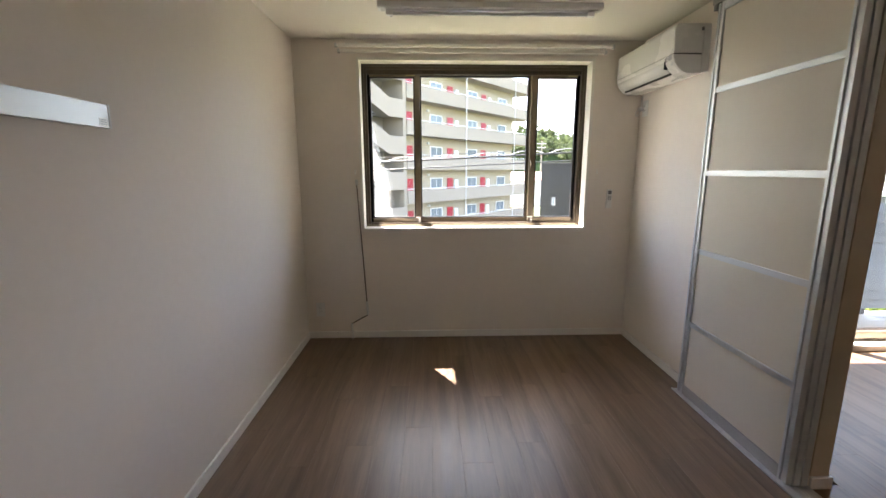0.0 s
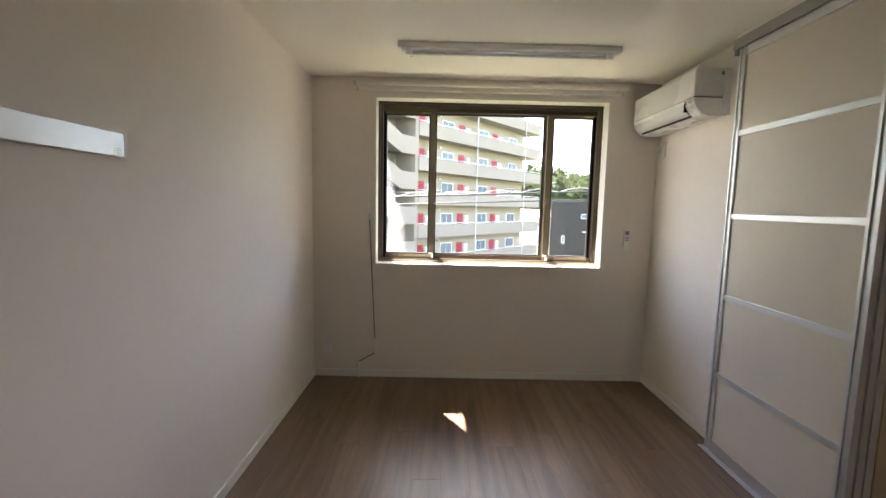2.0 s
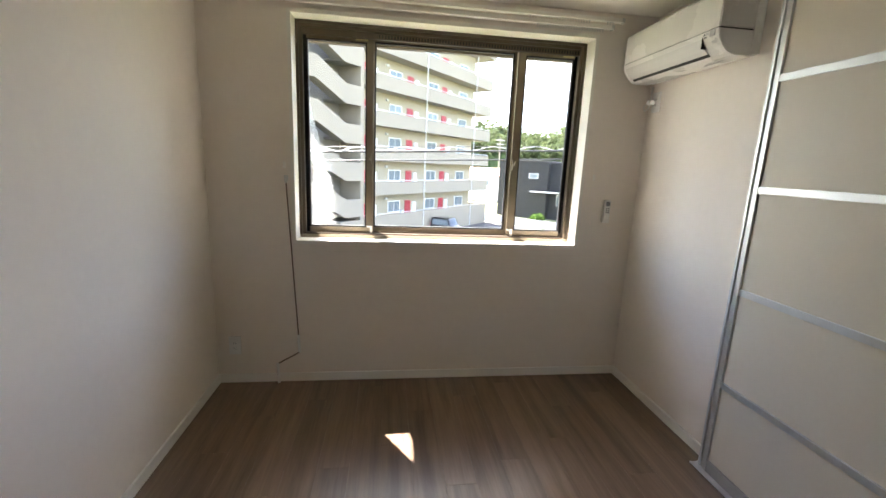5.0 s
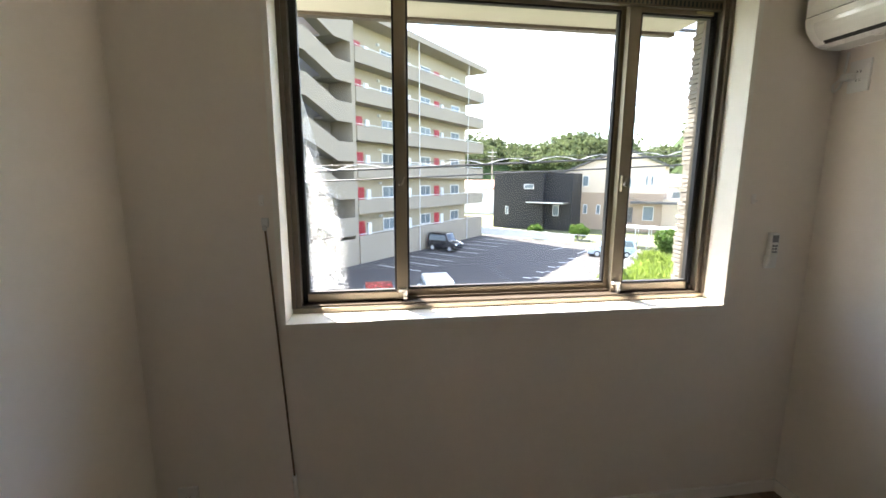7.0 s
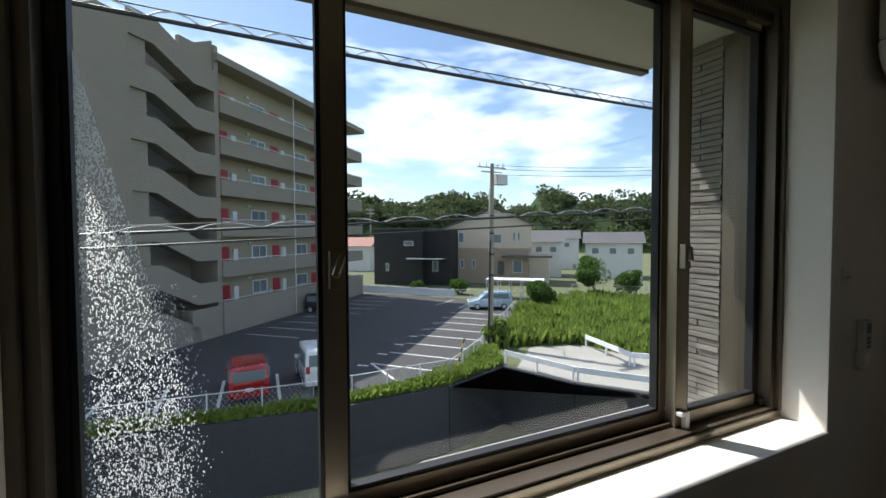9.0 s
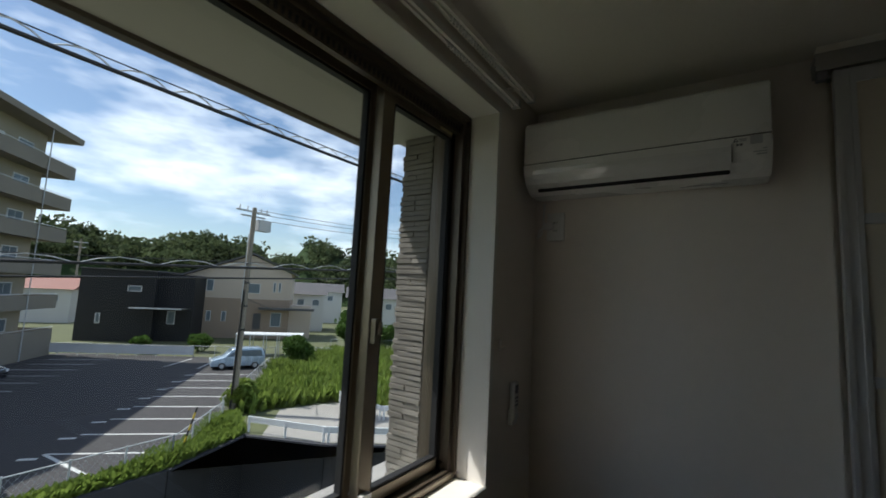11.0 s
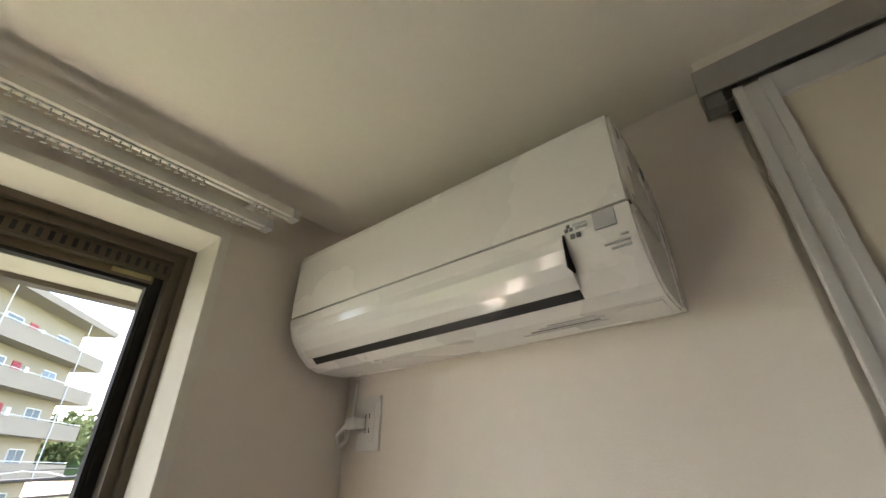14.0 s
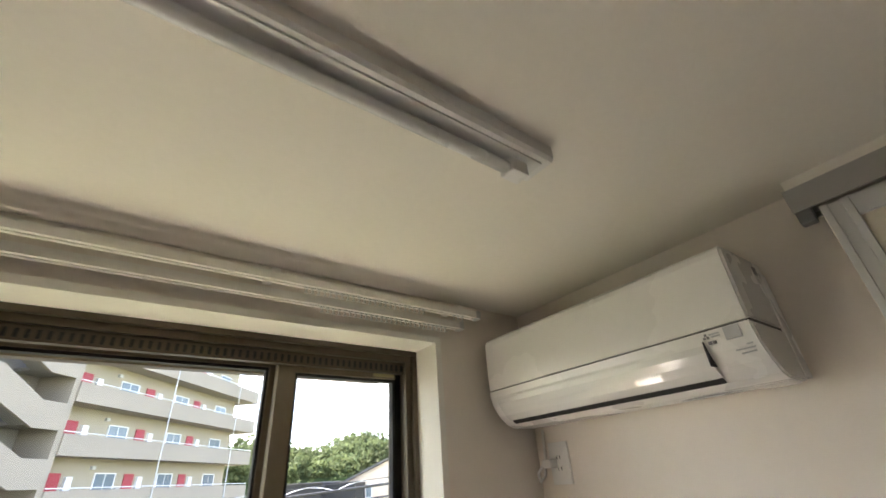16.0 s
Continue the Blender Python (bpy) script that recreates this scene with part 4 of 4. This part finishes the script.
# ---- fences ----
def fence(name, x0, y0, x1, y1, hgt, n, label, infill):
    f = thing(name, (x0, y0, GZ), label, "fence")
    a, d = Vector((x0, y0, GZ)), Vector((x1, y1, GZ))
    for i in range(n + 1):
        p = a.lerp(d, i / n)
        part("post", cyl(bmesh.new(), p, p + Vector((0, 0, hgt)), 0.035, n=6), WHITEM if infill else LIGHTGREY, f)
    up = Vector((0, 0, hgt - 0.05))
    part("top_rail", cyl(bmesh.new(), a + up, d + up, 0.025, n=6), LIGHTGREY, f)
    if infill:
        nn = (d - a).normalized().cross(Vector((0, 0, 1))) * 0.02
        c = prism(bmesh.new(), [(p.x, p.y) for p in (a + nn, d + nn, d - nn, a - nn)], GZ + 0.25, GZ + hgt - 0.1, "z")
        part("infill", c, WHITEM, f, "pale panels")
    else:
        c = bmesh.new()
        k = int((d - a).length / 0.22)
        for i in range(k):
            p, q = a.lerp(d, i / k), a.lerp(d, min(1, (i + 4) / k))
            cyl(c, p, q + up, 0.0045, n=3)
            cyl(c, p + up, q, 0.0045, n=3)
        part("wire_mesh", c, LIGHTGREY, f, "diamond wire mesh")
    return f


fence("wire_fence", -9.0, 22.75, 3.4, 21.6, 1.15, 6, "low chain-link fence along the wall", False)
fence("wire_fence", 3.4, 21.6, 10.3, 22.0, 1.15, 4, "low chain-link fence along the wall", False)
fence("wire_fence", 10.3, 22.0, 14.5, 25.8, 1.1, 3, "low chain-link fence beside the pole", False)
fence("wire_fence", 14.9, 26.6, 24.8, 37.0, 1.1, 6, "low chain-link fence along the field", False)
fence("panel_fence", 13.5, 56.5, 23.0, 46.8, 1.2, 8, "low pale fence behind the parking lot", True)
fence("panel_fence", 23.0, 46.8, 33.0, 38.0, 1.2, 7, "low pale fence in front of the houses", False)


def guardrail(x0, y0, x1, y1, bend):
    g = thing("guardrail", (x0, y0, GZ), "white corrugated road guardrail", "guardrail")
    pts = [Vector((x0, y0, 0)), Vector((*bend, 0)), Vector((x1, y1, 0))]
    c = bmesh.new()
    for a, d in zip(pts, pts[1:]):
        for z in (0.52, 0.68):
            nn = (d - a).normalized().cross(Vector((0, 0, 1))) * 0.035
            prism(c, [(p.x, p.y) for p in (a + nn, d + nn, d - nn, a - nn)], GZ + z, GZ + z + 0.13, "z")
        nn = nn * 0.5
        prism(c, [(p.x, p.y) for p in (a + nn, d + nn, d - nn, a - nn)], GZ + 0.64, GZ + 0.69, "z")
    part("beam", c, WHITEM, g, "white beam")
    for a, d in zip(pts, pts[1:]):
        for s in (0.02, 0.5, 0.98):
            p = a.lerp(d, s)
            part("post", cyl(bmesh.new(), (p.x, p.y, GZ), (p.x, p.y, GZ + 0.8), 0.06, n=8), WHITEM, g)


guardrail(14.4, 23.2, 21.0, 12.6, (15.9, 19.0))
guardrail(21.4, 24.0, 27.0, 13.5, (20.6, 19.6))

# ---- utility pole and cables ----
pl = thing("utility_pole", (14.8, 26.1, GZ), "grey concrete utility pole with crossarms and a transformer", "utility pole")
part("shaft", cyl(bmesh.new(), (14.8, 26.1, GZ), (14.95, 26.1, 6.3), 0.20, 0.13, n=14), CONCRETE, pl, "tapered concrete shaft")
part("stay_pipe", cyl(bmesh.new(), (14.55, 25.95, GZ), (14.7, 25.95, 1.2), 0.06, n=8), BLACK, pl, "black cable pipe")
for z, w in ((6.0, 1.1), (5.7, 0.8), (2.6, 0.5)):
    part("crossarm", bx(14.9 - w, 14.9 + w, 26.05, 26.15, z, z + 0.09), LIGHTGREY, pl)
for x in (-0.9, -0.4, 0.5, 0.9):
    part("insulator", cyl(bmesh.new(), (14.9 + x, 26.1, 6.08), (14.9 + x, 26.1, 6.35), 0.05, 0.03, n=8), WHITEM, pl)
part("transformer", bx(15.2, 16.0, 25.8, 26.4, 4.9, 5.6, bevel=0.06), LIGHTGREY, pl, "grey transformer box")
for z in (-1.2, 0.2, 1.6, 2.8):
    part("band", cyl(bmesh.new(), (14.88, 26.1, z), (14.88, 26.1, z + 0.12), 0.20, n=12), BLACK, pl)
part("side_pipe", cyl(bmesh.new(), (14.62, 26.0, 0.5), (14.66, 26.0, 4.6), 0.035, n=6), LIGHTGREY, pl)
pl.location = (15.62, 26.75, GZ)


def cable(name, a, d, sag, r, label, ties=0, group=""):
    a, d = Vector(a), Vector(d)
    at = lambda s: a.lerp(d, s) - Vector((0, 0, sag * 4 * s * (1 - s)))
    n = 24
    c = bmesh.new()
    for i in range(n):
        cyl(c, at(i / n), at((i + 1) / n), r, n=6)
    ob = thing(name, tuple(a), label, "cable", group)
    part("strand", c, BLACK, ob)
    if ties:
        c = bmesh.new()
        up = Vector((0, 0, 0.09))
        for i in range(n):
            cyl(c, at(i / n) + up, at((i + 1) / n) + up, r * 0.3, n=5)
        part("messenger_wire", c, BLACK, ob)
        c = bmesh.new()
        for i in range(ties):
            s = (i + 0.5) / ties
            p = [at(s + k * 0.25 / ties) + Vector((0, 0, 0.09 * math.sin(k / 4 * math.pi))) for k in range(5)]
            for u, v in zip(p, p[1:]):
                cyl(c, u, v, r * 0.35, n=5)
        part("ties", c, LIGHTGREY, ob, "spiral ties")


cable("overhead_cable", (-6.0, 7.0, 3.55), (14.0, 7.4, 3.75), 0.22, 0.022, "thick bundled overhead cable with spiral ties", 44)
cable("overhead_cable", (-8.0, 9.0, 1.26), (18.0, 9.2, 2.62), 0.10, 0.020, "black overhead cable crossing before the window", 30)
cable("overhead_cable", (-8.0, 9.0, 1.10), (18.0, 9.2, 2.44), 0.10, 0.014, "thin black overhead cable crossing before the window")
for z in (5.95, 6.2, 5.6):
    cable("power_line", (16.0, 26.75, z), (44.0, 22.0, z + 2.2), 0.6, 0.014, "thin power line from the pole", 0, "power lines")
cable("power_line", (15.7, 26.75, 0.8), (40, 52, 0.2), 1.2, 0.02, "sagging service line to the houses", 0, "power lines")


# ---- cars ----
def car(name, label, x, y, rz, size, paint, prof, glassprof, rear_lights):
    Lc, Wc, Hc = size
    c = thing(name, (x, y, GZ + 0.02), label, "car", rz=rz)
    bb = prism(bmesh.new(), [(u * Lc, v * Hc) for u, v in prof], -Wc / 2, Wc / 2)
    for v in bb.verts:
        k = max(0.0, (v.co.z / Hc - 0.55) / 0.45)
        v.co.y *= 1 - 0.14 * k
    bmesh.ops.bevel(bb, geom=list(bb.edges), offset=0.07, segments=2, affect="EDGES", profile=0.6)
    body = part("body", bb, paint, c, "", True)
    for s in (-1, 1):
        g = bmesh.new()
        yy = s * (Wc / 2 - 0.045)
        prism(g, [(u * Lc, v * Hc) for u, v in glassprof], yy - 0.06, yy + 0.035)
        part("side_window", g, DARKGLASS, c, "dark side glass")
        for wx in (0.19, 0.80):
            w = part("wheel", cyl(bmesh.new(), (wx * Lc, s * (Wc / 2 - 0.18), 0.30), (wx * Lc, s * (Wc / 2 + 0.01), 0.30), 0.30, n=20), BLACK, c, "black tyre")
            part("rim", cyl(bmesh.new(), (wx * Lc, s * (Wc / 2 - 0.05), 0.30), (wx * Lc, s * (Wc / 2 + 0.018), 0.30), 0.19, n=16), LIGHTGREY, w)
        part("tail_light", bx(-0.02, 0.10, min(s * Wc * 0.36, s * Wc * 0.47), max(s * Wc * 0.36, s * Wc * 0.47), Hc * 0.45, Hc * 0.62, bevel=0.015), REDDOOR, c, "red tail light")
        part("headlight", bx(Lc - 0.14, Lc + 0.012, min(s * Wc * 0.30, s * Wc * 0.46), max(s * Wc * 0.30, s * Wc * 0.46), Hc * 0.36, Hc * 0.46, bevel=0.015), WHITEM, c, "clear headlight")
        part("mirror", bx(Lc * 0.68, Lc * 0.72, min(s * Wc * 0.48, s * (Wc * 0.5 + 0.14)), max(s * Wc * 0.48, s * (Wc * 0.5 + 0.14)), Hc * 0.54, Hc * 0.63, bevel=0.02), paint, c)
    part("rear_window", bx(0.0, 0.07, -Wc * 0.38, Wc * 0.38, Hc * 0.60, Hc * 0.88, bevel=0.03), DARKGLASS, c, "dark rear glass")
    part("windscreen", prism(bmesh.new(), [(Lc * 0.745, Hc * 0.60), (Lc * 0.645, Hc * 0.93), (Lc * 0.625, Hc * 0.93), (Lc * 0.72, Hc * 0.60)], -Wc * 0.40, Wc * 0.40), DARKGLASS, c, "dark windscreen")
    part("number_plate", bx(-0.035, -0.005, -0.17, 0.17, Hc * 0.32, Hc * 0.41), WHITEM, c, "white number plate")
    part("bumper", bx(-0.03, 0.12, -Wc * 0.46, Wc * 0.46, Hc * 0.14, Hc * 0.27, bevel=0.03), paint, c)
    return c


KEI = [(0.0, 0.14), (0.0, 0.55), (0.03, 0.95), (0.08, 1.0), (0.62, 1.0), (0.66, 0.96), (0.76, 0.58), (0.97, 0.48), (1.0, 0.40), (1.0, 0.14)]
KEIG = [(0.08, 0.58), (0.10, 0.90), (0.61, 0.90), (0.70, 0.60)]
VAN = [(0.0, 0.14), (0.0, 0.55), (0.05, 0.93), (0.10, 1.0), (0.55, 1.0), (0.62, 0.95), (0.78, 0.58), (0.96, 0.46), (1.0, 0.36), (1.0, 0.14)]
VANG = [(0.05, 0.60), (0.09, 0.90), (0.56, 0.90), (0.72, 0.62)]
CARRED = mat("red_paint", (0.33, 0.015, 0.018), 0.25, coat=0.6)
CARWHITE = mat("white_paint", (0.72, 0.73, 0.73), 0.25, coat=0.6)
CARBLACK = mat("black_paint", (0.02, 0.022, 0.028), 0.2, coat=0.6)
CARBLUE = mat("pale_blue_paint", (0.42, 0.52, 0.62), 0.25, 0.2, coat=0.6)
car("car", "red compact car parked with its tail to the fence", 0.85, 23.3, 92, (3.6, 1.75, 1.60), CARRED, KEI, KEIG, True)
car("van", "white boxy van parked beside the fence", 4.10, 23.4, 92, (3.6, 1.70, 2.0), CARWHITE, KEI, KEIG, True)
car("car", "black boxy compact car parked by the apartment block", 6.3, 46.1, -41, (3.5, 1.6, 1.85), CARBLACK, KEI, KEIG, True)
car("minivan", "pale blue minivan parked at the field's edge", 25.3, 38.6, 157, (4.4, 1.75, 1.80), CARBLUE, VAN, VANG, True)


# ---- greenery ----
def leaf_cloud(centres, n, size, seed, flat=0.75):
    """Many small leaf faces round the given (x, y, z, radius) crowns, uneven and with gaps."""
    rng = np.random.default_rng(seed)
    vs, fs = [], []
    for x, y, z, r in centres:
        lob = rng.normal(size=(7, 3))
        lob = lob / np.linalg.norm(lob, axis=1)[:, None] * r * 0.55
        k = rng.integers(0, 7, n)
        d = rng.normal(size=(n, 3))
        d = d / np.linalg.norm(d, axis=1)[:, None] * (r * 0.62 * rng.uniform(0.55, 1.0, n) ** 0.5)[:, None]
        p = (lob[k] + d) * (1, 1, flat) + (x, y, z)
        a = rng.normal(size=(n, 3))
        a /= np.linalg.norm(a, axis=1)[:, None]
        c = np.cross(a, rng.normal(size=(n, 3)))
        c /= np.linalg.norm(c, axis=1)[:, None]
        s = size * rng.uniform(0.6, 1.4, n)[:, None]
        i0 = len(vs) * 0 + sum(len(v) for v in vs)
        vs.append(np.concatenate([p - a * s, p + c * s * 0.6, p + a * s, p - c * s * 0.6]))
        i = np.arange(n) + i0
        fs.append(np.stack([i, i + n, i + 2 * n, i + 3 * n], 1))
    return np.concatenate(vs), np.concatenate(fs)


def leaf_mesh(name, centres, n, size, seed, material, flat=0.75):
    v, f = leaf_cloud(centres, n, size, seed, flat)
    me = bpy.data.meshes.new(name)
    me.from_pydata(v.tolist(), [], f.tolist())
    me.materials.append(material)
    return me


rng = random.Random(4)


def hill_height(az):
    """Ridge height over the eye, in metres at 240 m, by bearing in degrees from ahead."""
    return 25.5 + 4 * math.sin(az * 0.21 + 0.6) + 2.5 * math.sin(az * 0.55) - (13 if 32 < az < 38 else 0)


b = bmesh.new()
ring = []
for i in range(-20, 111, 2):
    a = radians(i)
    hh = hill_height(i)
    ring.append([b.verts.new((R * math.sin(a), R * math.cos(a), z)) for R, z in ((185, GZ - 1), (215, hh * 0.45), (255, hh - 3), (300, hh - 5), (420, GZ - 1))])
for p, q in zip(ring, ring[1:]):
    for k in range(4):
        b.faces.new((p[k], q[k], q[k + 1], p[k + 1]))
solid("hill", b, HILLS, "wooded green hill behind the houses", "hill", "structure")
cs = []
for i in range(720):
    az = rng.uniform(-18, 105)
    t_ = rng.random()
    R = 190 + 62 * t_
    hh = hill_height(az)
    z = (hh * 0.45 * (R - 185) / 30 if R < 215 else hh * 0.45 + (hh * 0.55 - 3) * (R - 215) / 40) + (GZ if R < 200 else 0) * (215 - R) / 30
    r = rng.uniform(3.2, 6.0)
    cs.append((R * math.sin(radians(az)), R * math.cos(radians(az)), z + r * 0.4, r))
wv = new("woods", leaf_mesh("woods", cs, 110, 1.0, 5, WOODS, 0.9))
tagged(wv, "dense dark green woods covering the hill", "woods", "", "stuff")

# weed field
tuft = []
rf = np.random.default_rng(8)
poly = [(15.6, 26.0), (18.2, 25.6), (21.4, 24.6), (22.6, 20.4), (36, 10.5), (52, 26), (36, 41), (25.2, 36.8)]


def inside(x, y, pts):
    c, j = False, len(pts) - 1
    for i in range(len(pts)):
        (xi, yi), (xj, yj) = pts[i], pts[j]
        if (yi > y) != (yj > y) and x < (xj - xi) * (y - yi) / (yj - yi) + xi:
            c = not c
        j = i
    return c


def weeds(name, poly, count, hmin, hmax, seed, material, label):
    rf = np.random.default_rng(seed)
    xs, ys = [p[0] for p in poly], [p[1] for p in poly]
    vs, fs = [], []
    while count:
        x, y = rf.uniform(min(xs), max(xs)), rf.uniform(min(ys), max(ys))
        if not inside(x, y, poly):
            continue
        count -= 1
        swell = 0.6 + 0.8 * noise.noise((x * 0.35, y * 0.35, seed))
        hh = rf.uniform(hmin, hmax) * max(0.35, 0.75 + swell * 0.5)
        for _ in range(6):
            a, ln = rf.uniform(0, 6.28), rf.uniform(0.1, 0.5) * hh
            w = rf.uniform(0.03, 0.07) * (1 + hh * 0.5)
            dx, dy = math.cos(a), math.sin(a)
            x0, y0 = x + rf.uniform(-0.15, 0.15), y + rf.uniform(-0.15, 0.15)
            z1 = GZ + hh * rf.uniform(0.45, 1.0)
            i = len(vs)
            vs += [(x0 - dy * w, y0 + dx * w, GZ), (x0 + dy * w, y0 - dx * w, GZ), (x0 + dx * ln * 0.5 + dy * w * 1.5, y0 + dy * ln * 0.5 - dx * w * 1.5, (GZ + z1) / 2 + 0.15 * hh), (x0 + dx * ln, y0 + dy * ln, z1), (x0 + dx * ln * 0.5 - dy * w * 1.5, y0 + dy * ln * 0.5 + dx * w * 1.5, (GZ + z1) / 2 + 0.15 * hh)]
            fs += [(i, i + 1, i + 2, i + 3, i + 4)]
    me = bpy.data.meshes.new(name)
    me.from_pydata(vs, [], fs)
    me.materials.append(material)
    return tagged(new(name, me), label, "weeds", "", "stuff")


weeds("weeds", poly, 9000, 0.5, 1.25, 8, GREEN1, "tall bright green weeds filling the vacant field")
weeds("verge_grass", [(-12, 23.2), (-4, 22.1), (3.5, 21.1), (9.75, 21.35), (14.0, 22.95), (15.6, 26.2), (14.2, 26.2), (12.2, 23.9), (8.8, 22.15), (3.5, 21.75), (-4, 22.75), (-12, 23.9)], 3800, 0.22, 0.55, 9, GREEN1, "low green creepers along the top of the wall")


def tree(name, x, y, hgt, r, seed, label, material=GREEN2, n=900, leaf=0.13):
    t = thing(name, (x, y, GZ), label, "tree")
    rg = random.Random(seed)
    c = cyl(bmesh.new(), (x, y, GZ), (x + 0.1, y, GZ + hgt * 0.6), 0.10, 0.05, n=8)
    cs = [(x, y, GZ + hgt * 0.62, r)]
    for k in range(5):
        a = rg.uniform(0, 6.28)
        q = (x + math.cos(a) * r * 0.6, y + math.sin(a) * r * 0.6, GZ + hgt * rg.uniform(0.5, 0.85))
        cyl(c, (x, y, GZ + hgt * rg.uniform(0.25, 0.45)), q, 0.04, 0.015, n=6)
        cs.append((*q, r * rg.uniform(0.45, 0.7)))
    part("trunk", c, BARK, t, "thin brown trunk")
    me = leaf_mesh("crown", [(a - x, b_ - y, z - GZ, rr) for a, b_, z, rr in cs], n, leaf, seed, material, 0.9)
    ob = new("crown", me)
    ob.parent = t
    tagged(ob, "loose green crown")


tree("tree", 38.0, 40.0, 5.0, 2.1, 21, "young green tree at the field's far corner")
tree("bush", 28.6, 38.2, 2.4, 1.4, 22, "rounded green bush behind the minivan")
tree("bush", 41.5, 38.0, 3.2, 1.6, 23, "shaggy green bush by the white house")
tree("bush", 20.5, 52.5, 1.5, 0.9, 24, "low green hedge bush before the black house")
tree("bush", 25.0, 50.0, 1.7, 1.1, 25, "low green hedge bush before the cream house")
tree("bush", 16.2, 27.2, 1.6, 0.9, 26, "green bush beside the utility pole", GREEN1)
fence("panel_fence", 36.0, 41.5, 52.0, 27.0, 1.6, 8, "dark low fence behind the weeds", False)

# striped marker stake and far pole
st = thing("marker_stake", (10.9, 22.6, GZ), "leaning yellow and black striped stake", "stake")
YEL = mat("yellow_paint", (0.55, 0.40, 0.03), 0.5)
for i in range(8):
    a, d = Vector((10.9, 22.6, GZ)), Vector((11.5, 22.7, GZ + 1.9))
    part("band", cyl(bmesh.new(), a.lerp(d, i / 8), a.lerp(d, (i + 1) / 8), 0.04, n=8), BLACK if i % 2 else YEL, st)
fp = thing("far_pole", (30, 110, GZ), "distant grey utility pole", "utility pole")
part("shaft", cyl(bmesh.new(), (30, 110, GZ), (30, 110, GZ + 15), 0.25, 0.16, n=8), CONCRETE, fp)
part("crossarm", bx(28.8, 31.2, 109.9, 110.1, 8.2, 8.35), LIGHTGREY, fp)
part("crossarm", bx(29.0, 31.0, 109.9, 110.1, 7.2, 7.35), LIGHTGREY, fp)

# ---- small pieces: floor boards and pier tiles ----
BW = 0.15
rb = random.Random(12)
meshes = {}


def board(x0, x1, y0, y1):
    key = (round(x1 - x0, 4), round(y1 - y0, 4))
    if key not in meshes:
        w, d = key[0] / 2 - 0.0002, key[1] / 2 - 0.0002
        c = bmesh.new()
        lo = [c.verts.new((sx * w, sy * d, -0.010)) for sx, sy in ((-1, -1), (1, -1), (1, 1), (-1, 1))]
        up = [c.verts.new((sx * w, sy * d, -0.0005)) for sx, sy in ((-1, -1), (1, -1), (1, 1), (-1, 1))]
        e = 0.0007
        tp = [c.verts.new((sx * (w - e), sy * (d - e), 0.0)) for sx, sy in ((-1, -1), (1, -1), (1, 1), (-1, 1))]
        for i in range(4):
            j = (i + 1) % 4
            c.faces.new((lo[i], lo[j], up[j], up[i]))
            c.faces.new((up[i], up[j], tp[j], tp[i]))
        c.faces.new(tp)
        meshes[key] = mesh_of("board", c, OAK)
    ob = new("board", meshes[key])
    ob.location = ((x0 + x1) / 2, (y0 + y1) / 2, 0)
    ob.parent = floor


for xa, xb, yb in ((XL, 2.750, YW), (2.876, X2, Y2)):
    x, i = xa, 0
    while x < xb - 0.01:
        x1 = min(x + BW, xb)
        y = YB - (0.0, 0.6, 0.3, 0.9, 0.15, 0.75)[i % 6]
        while y < yb:
            ya, y1 = max(y, YB), min(y + 1.21, yb)
            if x1 > 2.751 and y1 > 1.53 and xa == 2.876 and x < 2.96:
                ya, y1 = ya, min(y1, 1.53)
            if y1 - ya > 0.05:
                board(x, x1, ya, y1)
            y += 1.21
        x, i = x1, i + 1

board(2.7505, 2.8495, 2.402, YW)

tm = {}
rt = random.Random(5)
for k in range(99):
    z = -0.05 + k * 0.0248
    y = 3.768
    while y < 3.93:
        w = min(rt.choice((0.09, 0.15, 0.20)), 3.945 - y)
        if w > 0.03:
            d = rt.choice((0.010, 0.013, 0.017))
            key = (w, d)
            if key not in tm:
                c = box(bmesh.new(), -d, 0.0, 0.002, w - 0.001, 0.0025, 0.0225)
                for v in c.verts:
                    if v.co.x < -0.001:
                        v.co.x += rt.uniform(-0.002, 0.002)
                tm[key] = mesh_of("tile", c, TILE)
            ob = new("tile", tm[key])
            ob.location = (2.665, y, z)
            ob.parent = pier
        y += w
